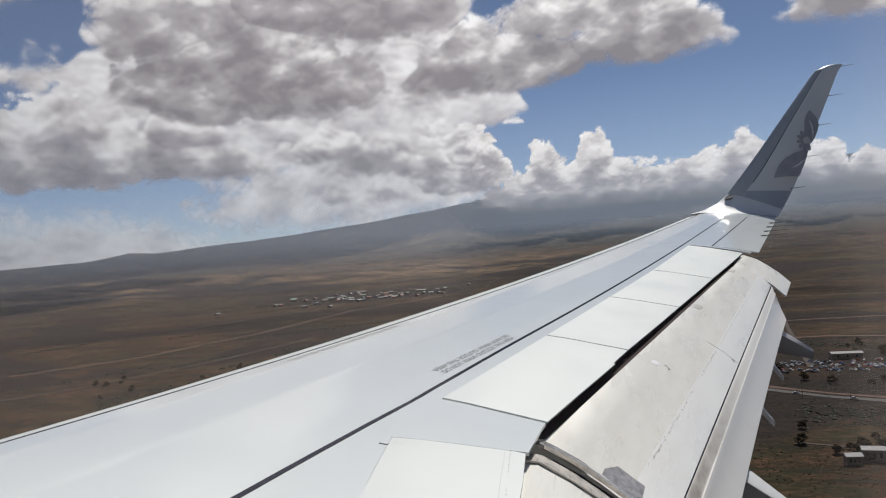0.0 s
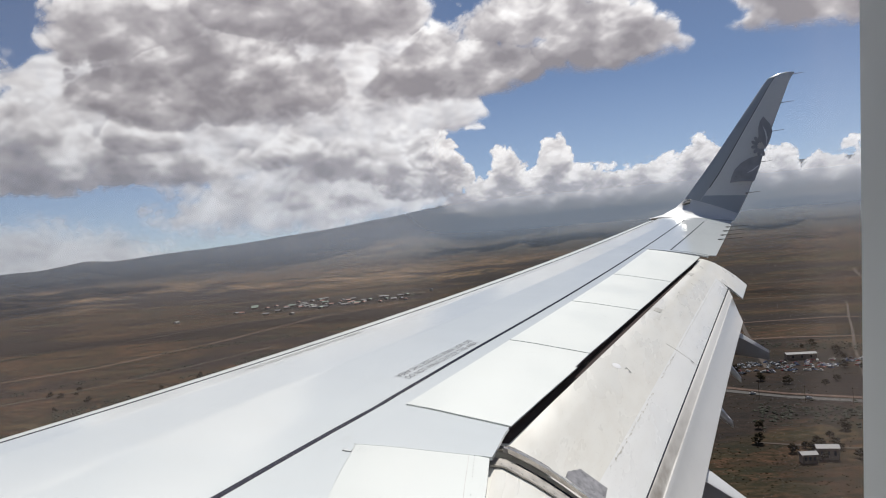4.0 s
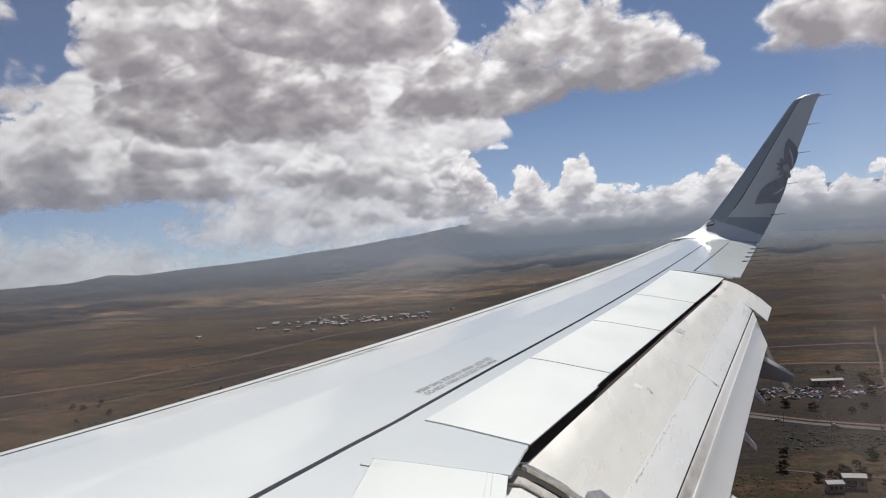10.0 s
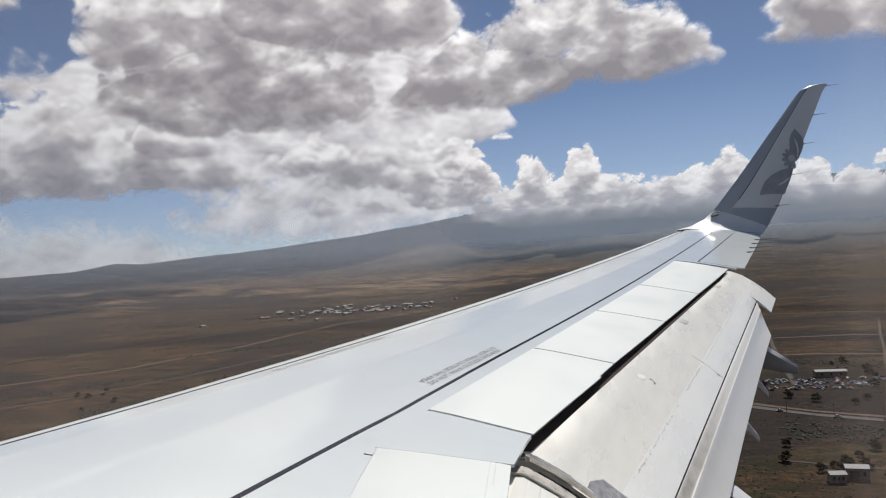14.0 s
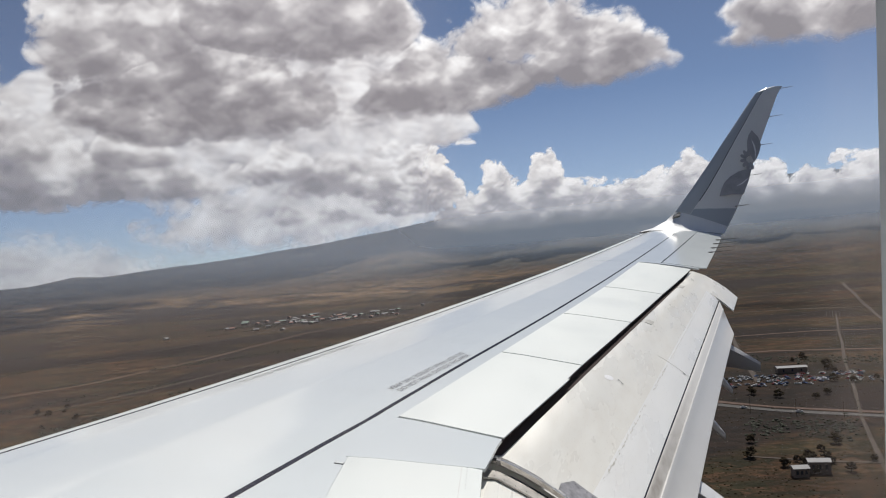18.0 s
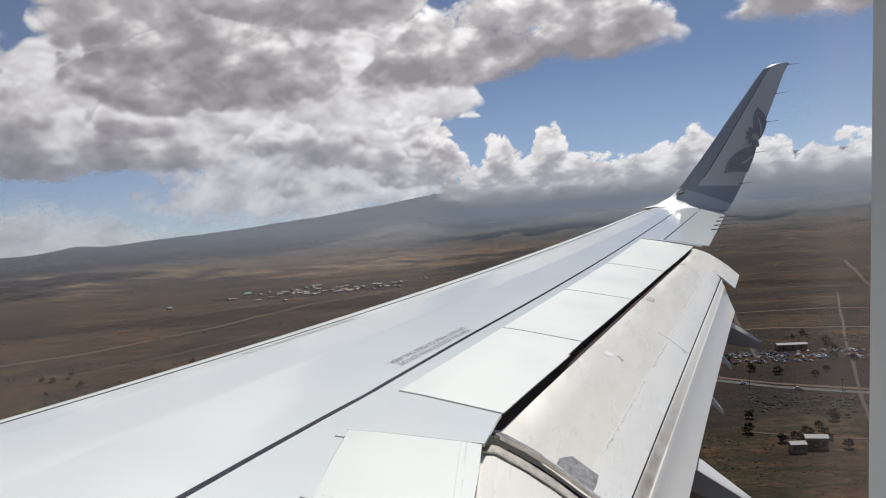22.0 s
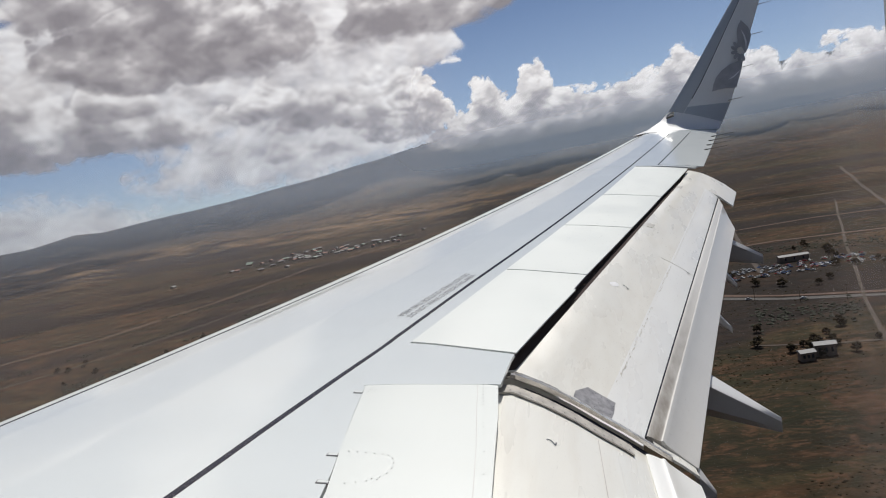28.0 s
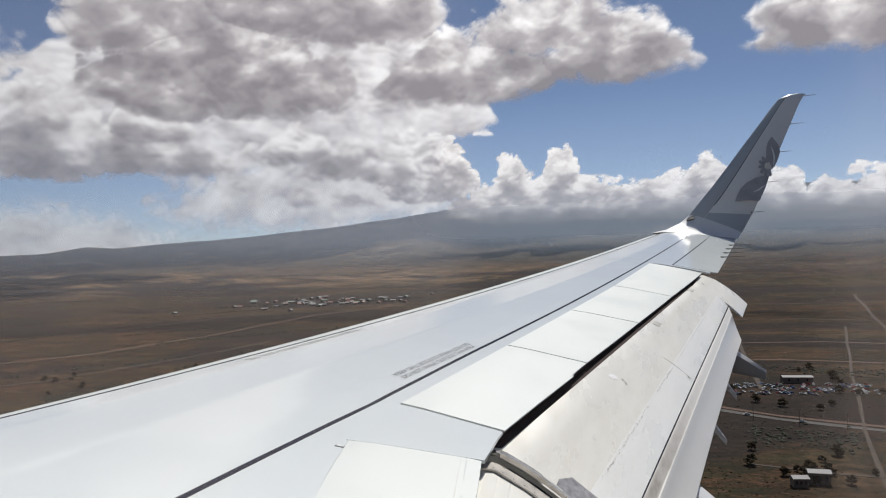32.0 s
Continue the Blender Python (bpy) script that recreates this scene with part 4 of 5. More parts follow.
def fbm(A, E, scale, seed, octaves=4, stretch=1.6):
    """Soft noise, about -0.6 to 0.6."""
    total, out, amp, f = 0.0, 0.0, 1.0, scale
    for k in range(octaves):
        out = out + amp * perlin(A * f + 5.7 * k, E * f * stretch + 1.9 * k, seed + k)
        total, amp, f = total + amp * 0.6, amp * 0.45, f * 2.03
    return out / total


def cloud_layer(A, E, heaps, scale, soft, seed, most=1.0, crisp=1.0):
    """Cover and shade of one layer. heaps: azimuths, elevations of base and top, darkness, raggedness."""
    n = billow(A, E, scale, seed)
    puff = billow(A, E, scale * 1.5, seed + 20, 2 if crisp < 0.9 else 4, 1.2)
    swell, patch_ = fbm(A, E, scale * 0.6, seed + 60, 3, 1.0), fbm(A, E, scale * 1.1, seed + 80, 4, 1.6)
    D, H, V, K = np.full(A.shape, -5.0), np.ones(A.shape), np.ones(A.shape), np.zeros(A.shape)
    for a0, a1, e0, e1, dark, ragged in heaps:
        u = np.abs(A - (a0 + a1) / 2 + 0.12 * (a1 - a0) * swell) / ((a1 - a0) / 2)
        h = e1 - e0
        dome = e0 + h * np.clip(1 - np.clip(u, 0, 1) ** 2.2, 0, 1) ** 0.6
        base = e0 + 0.12 * h * swell + 0.25 * h * np.clip(u, 0, 1) ** 4
        low = 1.5 * (E - base)
        c = np.minimum(np.minimum(dome - E, low), (1.05 - u) * (a1 - a0) / 2)
        d = c + ragged * (1.3 * (n - 0.7) * np.clip(low / (0.5 * h) + 0.30, 0.30, 1) + 0.6 * swell)
        take = d > D
        D, H, K = np.where(take, d, D), np.where(take, h, H), np.where(take, dark, K)
        V = np.where(take, np.clip((E - base) / h, 0, 1), V)
    T = np.clip(D, 0, 2.0)
    de = np.diff(E[:, 0], append=2 * E[-1, 0] - E[-2, 0])
    above, S = np.zeros(A.shape[1]), np.zeros(A.shape)
    for i in range(len(de) - 1, -1, -1):
        above = above * np.exp(-de[i] / (0.30 * H[i] + 0.4)) + np.clip(T[i], 0, 1.2) * de[i]
        S[i] = above
    core = 1 - np.exp(-S / (0.16 * H + 0.22))
    tilt = np.clip(np.gradient(puff, axis=0) / np.gradient(E, axis=0) / (scale * 5.0), -1, 1)
    # self-shadow put into the colour: bases and creases dark, tops pale
    shade = K * core * (0.25 + 0.80 * (1 - V)) + 0.75 * patch_ * (0.35 + 0.65 * core) * (0.4 + K) + crisp * (0.13 * tilt + 0.16 * (0.7 - puff) * core) + 0.04
    return most * smoothstep(D / soft), np.clip(shade, 0, 1.1)


def cloud_shell(name, layers, mat, label, az, el, shells):
    """Shells of cloud round the eye; layers from far to near, each as for cloud_layer. shells: the distance and a fade for each."""
    A, E = np.meshgrid(az, el)
    whole, thick = np.zeros(A.shape), np.zeros(A.shape)
    for layer in layers:
        c, t = cloud_layer(A, E, *layer)
        both = c + whole * (1 - c)
        thick = np.where(both > 1e-4, (t * c + thick * whole * (1 - c)) / np.maximum(both, 1e-4), t)
        whole = both
    a, e = np.radians(A), np.radians(E)
    W = np.stack([np.sin(a) * np.cos(e), np.cos(a) * np.cos(e), np.sin(e)], -1).reshape(-1, 3)
    n, rows = len(az), len(el)
    q = (np.arange(rows - 1)[:, None] * n + np.arange(n - 1)[None, :]).ravel()
    quads = np.stack([q, q + 1, q + n + 1, q + n], -1)
    for dist, fade in shells:
        cover = whole * fade(A, E)
        Q = quads[(cover.ravel()[quads] > 0.002).any(1)]
        used, flat = np.unique(Q, return_inverse=True)
        me = bpy.data.meshes.new(name)
        me.from_pydata((W[used] * dist).tolist(), [], flat.reshape(-1, 4).tolist())
        for key, val in (("cover", cover), ("thick", thick)):
            me.attributes.new(key, "FLOAT", "POINT").data.foreach_set("value", val.ravel()[used].astype(np.float32))
        me.polygons.foreach_set("use_smooth", np.ones(len(me.polygons), dtype=bool))
        me.materials.append(mat)
        ob = new(name, me)
        ob.location = EYE
        tagged(ob, label, "clouds", kind="structure")


SHEET = [(-39, -5, 5.0, 26, 0.25, 1.6), (-32, -6.5, 1.0, 9, 0.25, 1.3), (-46, -24, -1.2, 3.0, 0.2, 0.9), (-52, -27, -2.0, 4.8, 0.15, 0.9)]
FAR_ROW = [(-14.5, -6.2, 3.2, 9.2, 0.66, 1.1), (-10, 7, 1.6, 5.6, 0.72, 0.9), (-6.0, -2.2, 2.8, 7.0, 0.66, 0.8), (-2.4, 1.4, 2.8, 7.6, 0.66, 0.8), (1, 11, 1.8, 5.2, 0.72, 0.8),
           (8.0, 12.0, 1.8, 6.2, 0.66, 0.8), (11, 17.2, 1.4, 5.2, 0.68, 0.8), (14.5, 30, 1.2, 4.7, 0.68, 0.8), (26, 48, 1.2, 5.0, 0.68, 0.9), (-7.2, -5.1, 8.0, 9.0, 0.1, 0.4)]
MIDDLE = [(-46, -30.5, 4.8, 12.1, 0.8, 1.5), (-36, -22.5, 5.2, 8.6, 1.0, 0.9), (-34, -26, 7.4, 11.2, 0.8, 1.0), (-25, -15.5, 6.0, 9.4, 0.95, 0.9), (-20, -10.5, 4.8, 8.8, 0.95, 0.9), (-23, -13.5, 2.9, 5.0, 0.6, 0.7), (-58, -42, 4.0, 11, 0.8, 1.4)]
DECK = [(-36.5, -24, 13.0, 24, 0.8, 2.0), (-35, -14.5, 9.2, 17.5, 1.0, 1.6), (-27, -8, 14.5, 26, 0.95, 1.8), (-15, 0, 10.0, 17, 1.0, 1.7), (-9, 6, 13.0, 19.5, 0.8, 1.5), (-3, 10, 11.2, 18.0, 1.05, 1.3),
        (-43, -35.0, 11.4, 14.6, 0.3, 1.0), (11.0, 38, 11.7, 18.0, 1.1, 1.2), (-60, -38.5, 15.5, 24, 0.7, 1.5)]
# unseen clouds added round the rest of the sky to brighten the winglet
ROUND_LOW, ROUND_HIGH = [], []
for k in range(11):
    a_ = 46 + 23 * k
    ROUND_HIGH.append((a_, a_ + random.uniform(22, 34), random.uniform(7, 12), random.uniform(22, 34), 0.8, 1.6))
    ROUND_LOW.append((a_, a_ + random.uniform(18, 30), 1.0, random.uniform(6, 10), 0.6, 0.9))


def above_peak(A, E):
    """Only where the mountain's head goes up into the clouds."""
    return smoothstep((A + 11.0) / 4.0) * smoothstep((E - 1.5) / 1.9) * smoothstep((9.5 - E) / 2.5)


cloud_shell("cloud_backdrop", [(SHEET, 0.30, 2.4, 3, 0.93, 0.5), (FAR_ROW, 0.55, 0.42, 17, 1.0), (MIDDLE, 0.33, 0.8, 29, 0.95, 0.55), (DECK, 0.27, 1.4, 46, 1.0, 0.5)],
            cloud_material("cloud", 60.0), "heaped white cumulus clouds with undersides painted grey as shade in a blue sky", np.arange(-56, 44.05, 0.085), np.arange(-0.9, 21.6, 0.085),
            ((4600.0, lambda A, E: np.clip((21.5 - E) / 1.5, 0, 1)), (3400.0, above_peak)))
cloud_shell("cloud_backdrop", [(ROUND_LOW, 0.4, 0.5, 8), (ROUND_HIGH, 0.2, 0.9, 9)], cloud_material("cloud_round", 60.0), "added unseen cumulus clouds round the sky, bouncing light onto the winglet",
            np.arange(44, 304.1, 0.8), np.arange(-0.9, 36.0, 0.6), ((4700.0, lambda A, E: np.ones(A.shape)),))
# unseen broken deck added above the view, to mirror in the wing and shade the plain
rng = random.Random(21)
UNSEEN_DECK = []
for k in range(14):
    a_, e_ = rng.choice((rng.uniform(-75, -22), rng.uniform(28, 50))), rng.uniform(21, 38)
    UNSEEN_DECK.append((a_, a_ + rng.uniform(12, 26), e_, e_ + rng.uniform(4, 9), 0.6, 1.6))
cloud_shell("cloud_backdrop", [(UNSEEN_DECK, 0.16, 1.2, 71, 0.95, 0.5)], cloud_material("cloud_unseen", 40.0), "added unseen cumulus deck overhead, mirrored in the wing and shading the plain",
            np.arange(-80, 60.1, 0.35), np.arange(21.6, 47.0, 0.35), ((4650.0, lambda A, E: smoothstep((E - 21.6) / 1.2) * smoothstep((47 - E) / 2)),))


# ---- haze over the plain: imitated by a tinted translucent shell, denser towards the horizon ----
hm = Mat("haze_shell_tint", 1.0)
at = hm.n("Attribute")
at.attribute_name = "veil"
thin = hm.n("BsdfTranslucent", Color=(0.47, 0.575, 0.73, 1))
clear, out = hm.n("BsdfTransparent"), hm.n("MixShader")
hm.link(at.outputs["Fac"], out.inputs[0])
hm.link(clear.outputs[0], out.inputs[1])
hm.link(thin.outputs[0], out.inputs[2])
hm.link(out.outputs[0], hm.t.nodes["Material Output"].inputs["Surface"])
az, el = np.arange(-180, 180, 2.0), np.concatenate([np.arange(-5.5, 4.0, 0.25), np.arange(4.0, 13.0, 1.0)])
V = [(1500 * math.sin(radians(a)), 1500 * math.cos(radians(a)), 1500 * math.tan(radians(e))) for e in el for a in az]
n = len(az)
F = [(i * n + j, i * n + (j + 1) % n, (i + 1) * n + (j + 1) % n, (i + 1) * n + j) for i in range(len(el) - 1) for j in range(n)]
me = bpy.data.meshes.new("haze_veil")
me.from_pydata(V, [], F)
# haze put in as shell opacity by elevation, thinned low in the east
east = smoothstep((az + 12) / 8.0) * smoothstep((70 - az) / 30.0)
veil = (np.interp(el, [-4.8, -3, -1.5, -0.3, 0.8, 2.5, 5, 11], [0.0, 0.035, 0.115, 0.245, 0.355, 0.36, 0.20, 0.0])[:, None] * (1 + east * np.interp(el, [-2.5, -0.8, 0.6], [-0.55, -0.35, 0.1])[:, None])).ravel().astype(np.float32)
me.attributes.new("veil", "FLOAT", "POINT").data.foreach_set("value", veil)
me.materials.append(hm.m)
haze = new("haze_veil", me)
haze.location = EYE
tagged(haze, "translucent shell standing in for faint bluish haze over the distant plain", "haze", kind="structure")


# ---- things on the plain ----
GREEN = plain("dry_scrub_leaves", (0.034, 0.027, 0.015), 0.95, 0, 0.5, 0.5, 0, shine=0.05)
BARK = plain("bark", (0.12, 0.09, 0.06), 0.9, bump=0)
DIRT = plain("red_dirt_track", (0.085, 0.048, 0.031), 0.95, 0, 0.2, 0.2, 0)
TRACK = plain("faint_track_soil", (0.050, 0.035, 0.025), 0.95, 0, 0.3, 0.1, 0)
ASPHALT = plain("grey_asphalt", (0.06, 0.055, 0.05), 0.9, 0, 0.12, 0.3, 0)


def strip(name, pts, width, mat, label, lift=0.25):
    """A road or track over the land through (azimuth, distance) stations."""
    P = [Vector((*spot(a, r=r), 0)) for a, r in pts]
    fine = []
    for a, b in zip(P, P[1:]):
        n = max(2, int((b - a).length / 40))
        fine += [a.lerp(b, k / n) for k in range(n)]
    fine.append(P[-1])
    rows = []
    for k, q in enumerate(fine):
        t = (fine[min(k + 1, len(fine) - 1)] - fine[max(k - 1, 0)]).normalized()
        side = Vector((-t.y, t.x, 0)) * (width / 2) * (0.9 + 0.5 * noise.noise((q.x / 60, q.y / 60, 4.0)))
        q = q + side * 1.6 * noise.noise((q.x / 150, q.y / 150, 8.0))
        rows.append([(w.x, w.y, land_z(w.x, w.y) + lift) for w in (q - side, q, q + side)])
    return tagged(link_mesh(name, *slab(rows, 0.6), mat), label, "road", kind="structure")


strip("road_paved", [(9, 600), (14, 575), (20, 560), (27, 560), (34, 580)], 9, ASPHALT, "grey two-lane road across the dry plain")
strip("road_shoulder", [(9, 612), (14, 587), (20, 572), (27, 572), (34, 592)], 7, DIRT, "red dirt verge beside the road")
strip("road_dirt", [(22.5, 330), (20.5, 420), (19.3, 560), (18.6, 760), (18.2, 1200)], 2.6, TRACK, "narrow red dirt road")
strip("track_dirt", [(-42, 1050), (-34, 1080), (-27, 1200), (-19, 1500), (-12, 1700)], 8, DIRT, "red dirt track over the plain")
strip("track_dirt", [(-43, 620), (-36, 640), (-30, 720), (-25, 860), (-17, 1150)], 5, DIRT, "narrow dirt track over the plain")
strip("track_dirt", [(8, 830), (14, 850), (22, 860), (30, 900)], 6, DIRT, "straight dirt track between fields")
for stations, wide in (([(13.0, 680), (11.6, 1000), (10.6, 1500)], 5), ([(24.5, 640), (21.5, 1000), (18.8, 1800)], 5), ([(9, 1260), (16, 1290), (25, 1300)], 6), ([(9, 1560), (17, 1600), (26, 1590)], 7), ([(12, 455), (17, 448), (23, 452)], 3),
                       ([(-44, 860), (-37, 880), (-29, 960), (-22, 1100)], 5), ([(-40, 1350), (-30, 1420), (-20, 1700)], 6)):
    strip("track_dirt", stations, wide, TRACK, "faint dirt track between dry fields")
strip("track_dirt", [(11, 980), (17, 1010), (24, 1020), (32, 1040)], 6, DIRT, "straight dirt track between fields")


def clump_vf(rnd, r, squash=0.7):
    """A small ragged leafy lump."""
    ring = []
    for z, q in ((0.0, 0.75), (0.45, 1.0), (0.8, 0.6)):
        ring += [(r * q * rnd.uniform(0.7, 1.15) * math.cos(a), r * q * rnd.uniform(0.7, 1.15) * math.sin(a), r * squash * z * rnd.uniform(0.85, 1.15)) for a in np.arange(5) * 1.2566 + rnd.uniform(0, 1)]
    V = ring + [(0, 0, r * squash * rnd.uniform(0.9, 1.15))]
    F = [(i * 5 + j, i * 5 + (j + 1) % 5, (i + 1) * 5 + (j + 1) % 5, (i + 1) * 5 + j) for i in range(2) for j in range(5)] + [(10 + j, 10 + (j + 1) % 5, 15) for j in range(5)]
    return V, F


def scatter(name, spots_, mat, label, r0, r1):
    rnd, V, F = random.Random(len(spots_)), [], []
    for x, y in spots_:
        v, f = clump_vf(rnd, rnd.uniform(r0, r1), rnd.uniform(0.5, 0.9))
        z, k = land_z(x, y) - 0.15, len(V)
        V += [(x + a, y + b, z + c) for a, b, c in v]
        F += [tuple(i + k for i in g) for g in f]
    me = bpy.data.meshes.new(name)
    me.from_pydata(V, [], F)
    me.materials.append(mat)
    return tagged(new(name, me), label, "scrub", kind="stuff")


rnd = random.Random(11)
near, rows_ = [], []
while len(near) < 17000:
    az, r = rnd.uniform(-44, 27), 260 * (2300 / 260) ** rnd.random()
    x, y = spot(az, r=r)
    if noise.noise((x / 90, y / 90, 3.0)) + 0.5 * noise.noise((x / 25, y / 25, 7.0)) > rnd.uniform(-0.25, 0.35):
        near.append((x, y))
scatter("scrub_bushes", near, GREEN, "low dark green scrub bushes on dry ground", 0.25, 0.9)
for az0, r0, az1, r1, n in ((-37, 760, -22, 830, 700), (-30, 1150, -16, 1250, 600), (12, 520, 19, 535, 260), (-26, 1860, -11, 1930, 1500), (10, 800, 24, 790, 420)):
    for k in range(n):
        t = rnd.random()
        rows_.append(spot(az0 + (az1 - az0) * t, r=r0 + (r1 - r0) * t + rnd.gauss(0, 14)))
for k in range(16):
    az0, r0, wide = rnd.uniform(-43, -10), rnd.uniform(560, 1750), rnd.uniform(3, 9)
    for _ in range(150):
        t = rnd.random()
        rows_.append(spot(az0 + wide * t, r=r0 * (1 + 0.05 * t) + rnd.gauss(0, 7)))
scatter("scrub_thicket", rows_, plain("thicket_leaves", (0.019, 0.022, 0.010), 0.9, 0, 0.4, 0.4, 0), "dark green thicket along field edges", 0.6, 1.9)


def make_tree(seed, h):
    rnd = random.Random(seed)
    t = thing("tree", "small dark green tree with a ragged crown on dry ground", "tree", group="trees on the plain")
    rings = [[(q * math.cos(a) + 0.1 * k, q * math.sin(a), z) for a in np.arange(6) * 1.047] for k, (z, q) in enumerate(((-0.3, 0.28), (h * 0.2, 0.2), (h * 0.45, 0.14), (h * 0.7, 0.06)))]
    for k in range(3):
        a = 2.1 * k + rnd.random()
        rings_b = [[(0.15 + d * math.cos(a) + q * math.cos(b), d * math.sin(a) + q * math.sin(b), z) for b in np.arange(5) * 1.2566] for d, z, q in ((0, h * 0.3, 0.1), (h * 0.15, h * 0.5, 0.06), (h * 0.26, h * 0.68, 0.03))]
        link_mesh("limb", *loft(rings_b), BARK, t)
    link_mesh("trunk", *loft(rings), BARK, t)
    vf = []
    for k in range(34):
        a, d = rnd.uniform(0, 6.28), h * 0.42 * math.sqrt(rnd.random())
        z = h * (0.16 + 0.6 * rnd.random() * (1 - (d / (h * 0.45)) ** 2 * 0.6))
        v, f = clump_vf(rnd, h * rnd.uniform(0.11, 0.20), rnd.uniform(0.7, 1.1))
        vf.append(([(x + d * math.cos(a), y + d * math.sin(a), z + c) for x, y, c in v], f))
    link_mesh("crown", *joined(*vf), GREEN, t)
    return t


trees = [make_tree(k, h) for k, h in enumerate((4.5, 6.0, 7.5))]
places = [(rnd.uniform(11, 23), rnd.uniform(395, 520)) for k in range(6)] + [(15.6 + rnd.gauss(0, 0.9), 437 + rnd.gauss(0, 9)) for k in range(14)] + [(rnd.uniform(11, 22), rnd.uniform(610, 800)) for k in range(20)] + [(rnd.uniform(-40, -20), rnd.uniform(560, 900)) for k in range(20)]
for k, (az, r) in enumerate(places):
    x, y = spot(az, r=r)
    m = pose(x, y, land_z(x, y), 0, 0, rnd.uniform(0, 360))
    if k < 3:
        trees[k].matrix_world = m
    else:
        copy_thing(trees[k % 3], m)


ROOFS = [plain("roof_" + n, c, 0.6, 0, 0.1, 0.4, 0) for n, c in (("white", (0.19, 0.185, 0.175)), ("grey", (0.13, 0.13, 0.135)), ("rust", (0.28, 0.13, 0.09)), ("green", (0.16, 0.22, 0.17)))]
WALLS = [plain("wall_" + n, c, 0.8, 0, 0.08, 0.4, 0) for n, c in (("white", (0.24, 0.22, 0.19)), ("tan", (0.18, 0.135, 0.10)))]
PANE = plain("dark_window_glass", (0.03, 0.035, 0.04), 0.15, bump=0)


def make_house(w, d, h, rise, wall, roof, label, group):
    t = thing("house", label, "house", group=group)
    link_mesh("wall", *box_vf(-w / 2, w / 2, -d / 2, d / 2, -1, h), wall, t)
    e = 0.6
    V = [(-w / 2 - e, -d / 2 - e, h + 0.02), (w / 2 + e, -d / 2 - e, h + 0.02), (w / 2 + e, d / 2 + e, h + 0.02), (-w / 2 - e, d / 2 + e, h + 0.02), (-w / 2 - e, 0, h + rise), (w / 2 + e, 0, h + rise)]
    link_mesh("roof", V, [(0, 1, 2, 3), (0, 1, 5, 4), (2, 3, 4, 5), (0, 4, 3), (1, 2, 5)], roof, t)
    for k in (-0.3, 0.0, 0.3):
        link_mesh("window", *box_vf(k * w - 0.6, k * w + 0.6, -d / 2 - 0.06, -d / 2 - 0.01, h * 0.35, h * 0.75), PANE, t)
    return t


kinds = [make_house(w, d, h, r, WALLS[i % 2], ROOFS[i % 4], lab, "houses of the village") for i, (w, d, h, r, lab) in enumerate(((11, 8, 3.4, 1.8, "small pale house with a white roof"), (12, 8, 3.4, 2.0, "small tan house with a grey roof"), (10, 8, 3.4, 2.0, "small pale house with a rust-red roof"), (15, 9, 4, 2.2, "long tan house with a green roof")))]
n_ = 0
for k in range(64):
    az, r = -18.5 + rnd.gauss(0, 3.0), 1890 + rnd.gauss(0, 95)
    x, y = spot(az, r=r)
    m = pose(x, y, land_z(x, y), 0, 0, rnd.choice((0, 90, 20)) + rnd.uniform(-8, 8))
    if n_ < 4:
        kinds[n_].matrix_world = m
    else:
        copy_thing(kinds[rnd.randrange(4)], m)
    n_ += 1
for az, r, w, d, h, lab in ((16.4, 428, 10, 7, 6, "tan flat industrial building among dark trees"), (15.2, 420, 7, 6, 4.5, "tan industrial shed among dark trees"), (15.2, 722, 24, 10, 5, "long tan shed beside the car yard")):
    x, y = spot(az, r=r)
    b = make_house(w, d, h, 1.0, WALLS[1], ROOFS[1], lab, "sheds")
    b.name = "shed"
    b.matrix_world = pose(x, y, land_z(x, y), 0, 0, rnd.uniform(-20, 20))


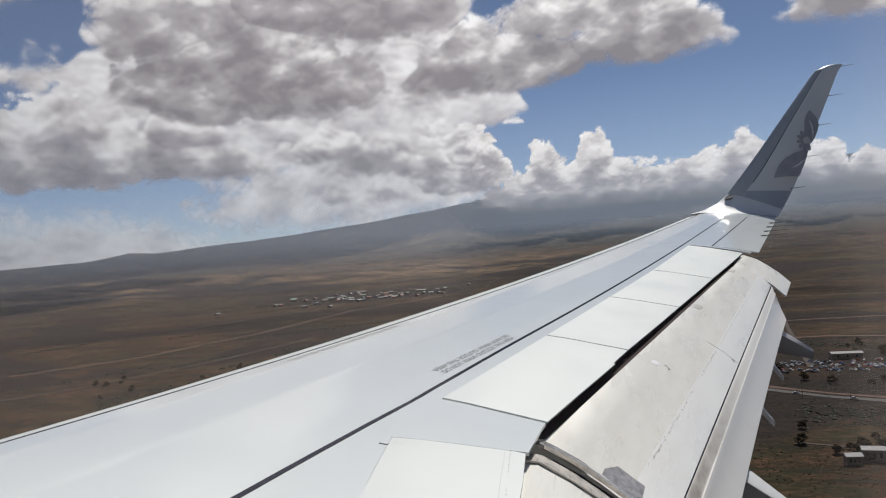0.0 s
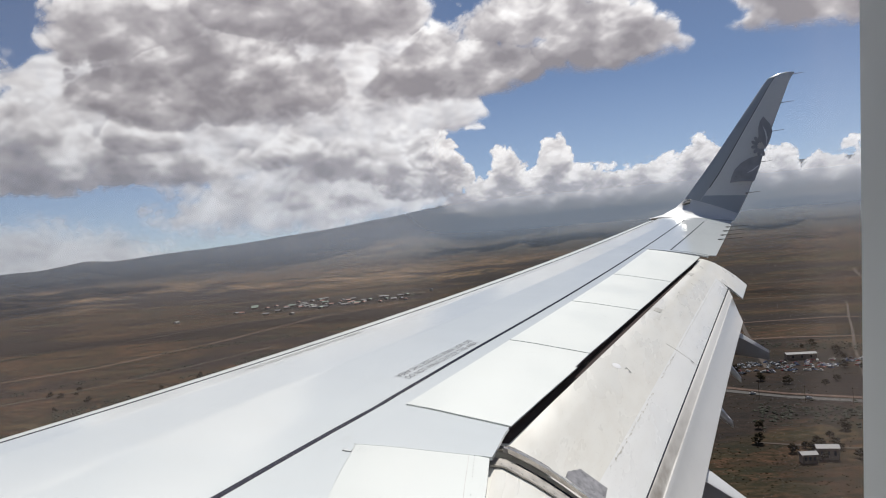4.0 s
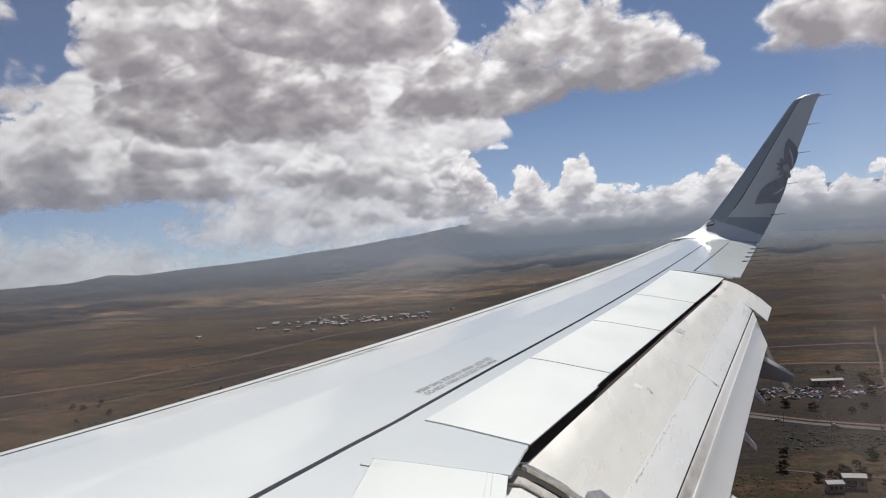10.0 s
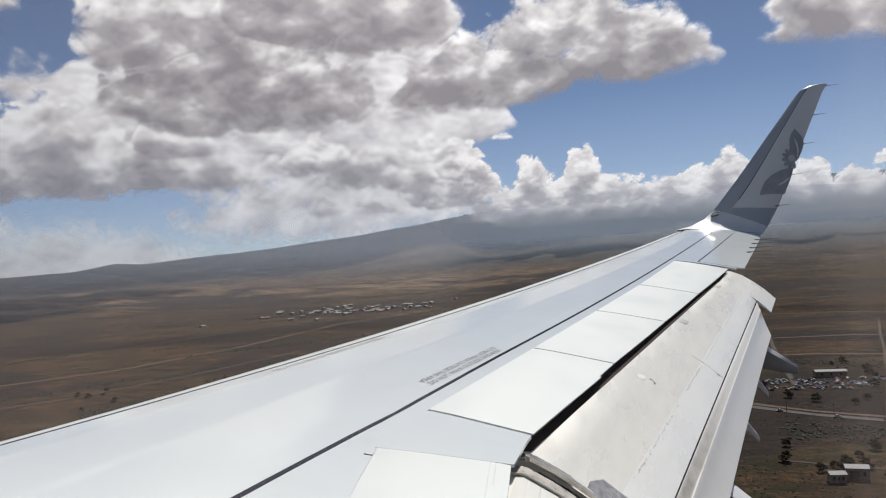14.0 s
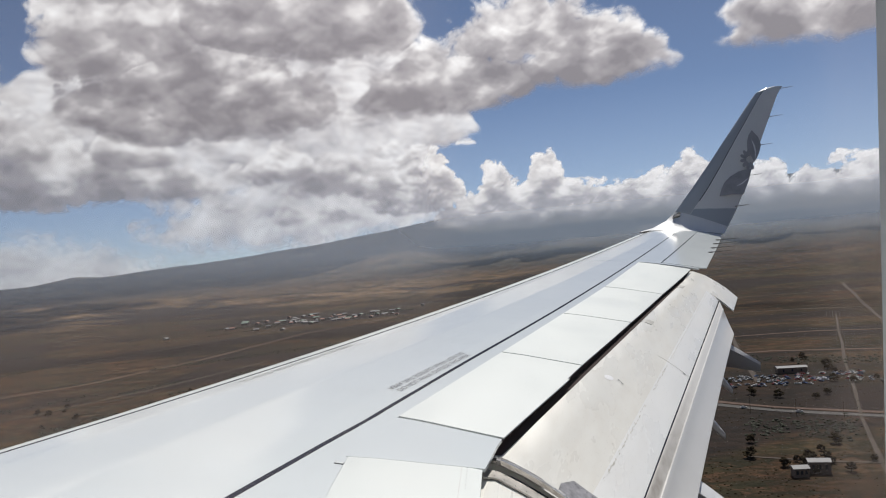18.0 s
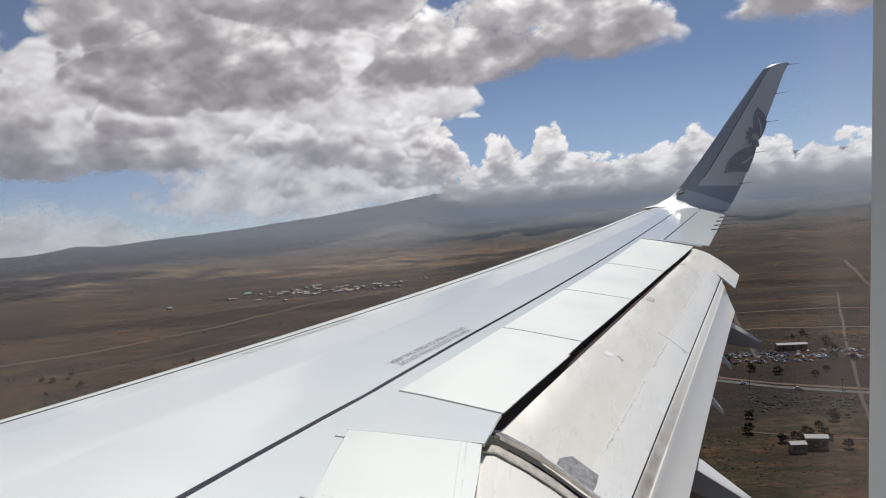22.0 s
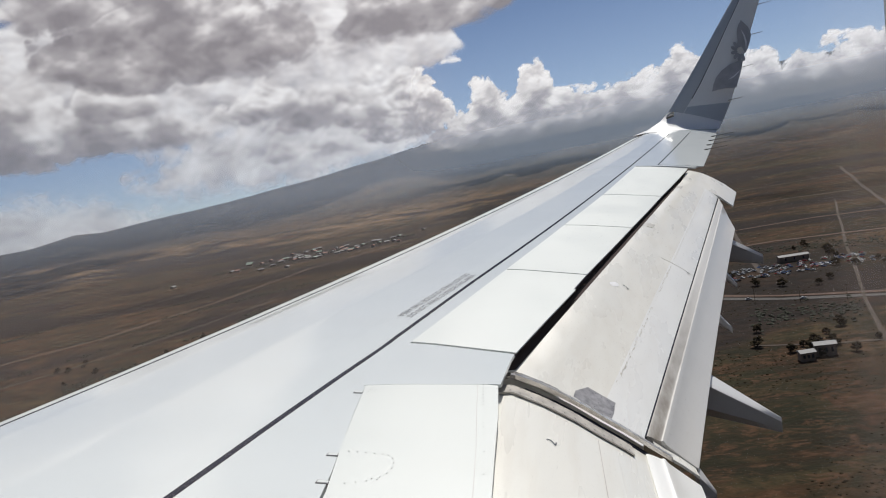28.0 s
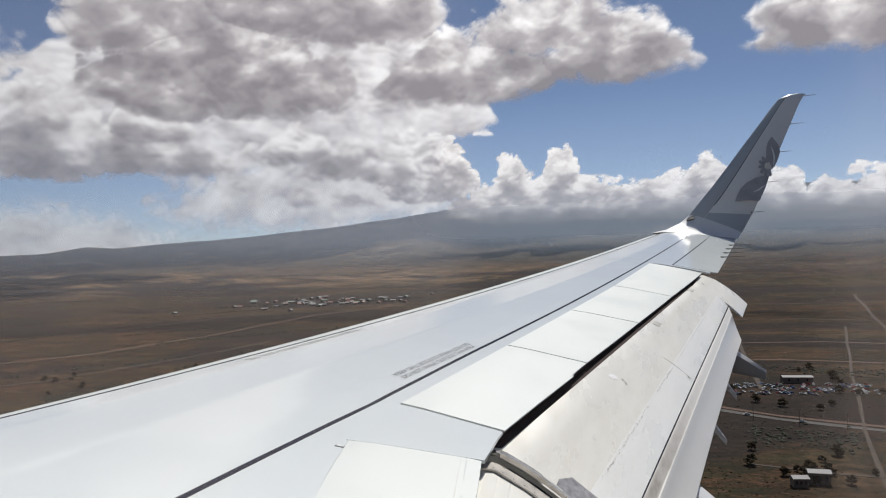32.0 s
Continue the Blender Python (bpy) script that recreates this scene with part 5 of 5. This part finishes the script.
def make_car(paint_):
    t = thing("car", "parked car in a crowded dusty car yard", "car", group="cars in the yard")
    prof = [(-2.2, 0.35), (-2.2, 0.85), (-1.5, 0.95), (1.2, 0.95), (2.1, 0.8), (2.2, 0.4)]
    V = [(x, s * 0.88, z) for s in (-1, 1) for x, z in prof]
    link_mesh("body", V, [tuple(range(5, -1, -1)), tuple(range(6, 12))] + [(i, (i + 1) % 6, 6 + (i + 1) % 6, 6 + i) for i in range(6)], paint_, t)
    V = [(x, s * q, z) for s in (-1, 1) for x, z, q in ((-1.7, 0.96, 0.84), (-1.1, 1.42, 0.7), (0.35, 1.45, 0.7), (1.1, 0.96, 0.84))]
    link_mesh("cabin", V, [(3, 2, 1, 0), (4, 5, 6, 7)] + [(i, (i + 1) % 4, 4 + (i + 1) % 4, 4 + i) for i in range(4)], PANE, t)
    link_mesh("roof", *box_vf(-1.1, 0.35, -0.68, 0.68, 1.452, 1.49), paint_, t)
    for x in (-1.4, 1.35):
        for y in (-0.86, 0.86):
            link_mesh("wheel", *loft([[(x + 0.33 * math.cos(a), y + s, 0.33 + 0.33 * math.sin(a)) for a in np.arange(8) * 0.785] for s in (-0.1, 0.1)]), BLACK, t)
    return t


cars = [make_car(plain("car_" + n, c, 0.25, 0, 0.05, 1, 0)) for n, c in (("white", (0.60, 0.60, 0.60)), ("silver", (0.34, 0.35, 0.36)), ("black", (0.03, 0.03, 0.035)), ("blue", (0.06, 0.10, 0.22)), ("red", (0.30, 0.05, 0.04)), ("light", (0.62, 0.61, 0.57)))]
n_ = 0
yard = Vector((*spot(15.2, r=690), 0))
while n_ < 130:
    q = yard + Vector((rnd.uniform(-62, 62), rnd.uniform(-24, 22), 0))
    if noise.noise((q.x / 22, q.y / 14, 6.0)) < rnd.uniform(-0.5, 0.2):
        continue
    m = pose(q.x, q.y, land_z(q.x, q.y) + 0.02, 0, 0, rnd.uniform(0, 360))
    if n_ < 6:
        cars[n_].matrix_world = m
    else:
        copy_thing(cars[rnd.choice((0, 0, 1, 1, 2, 3, 4, 5))], m)
    n_ += 1
for az, r in ((15.5, 571), (22, 558), (12, 584)):
    x, y = spot(az, r=r)
    copy_thing(cars[0], pose(x, y, land_z(x, y) + 0.3, 0, 0, 4))


def make_pole():
    t = thing("power_pole", "thin wooden power pole beside the road", "power pole", group="poles along the road")
    link_mesh("post", *loft([[(q * math.cos(a), q * math.sin(a), z) for a in np.arange(6) * 1.047] for z, q in ((-0.5, 0.2), (11, 0.13))]), BARK, t)
    link_mesh("crossarm", *box_vf(-1.2, 1.2, 0.135, 0.26, 9.8, 10.0), BARK, t)
    return t


pole = make_pole()
for k, az in enumerate((9.5, 12.4, 15.3, 18.2, 21.1, 24, 27)):
    x, y = spot(az, r=float(np.interp(az, [9, 14, 20, 27], [592, 567, 552, 552])))
    m = pose(x, y, land_z(x, y), 0, 0, 0)
    if k == 0:
        pole.matrix_world = m
    else:
        copy_thing(pole, m)
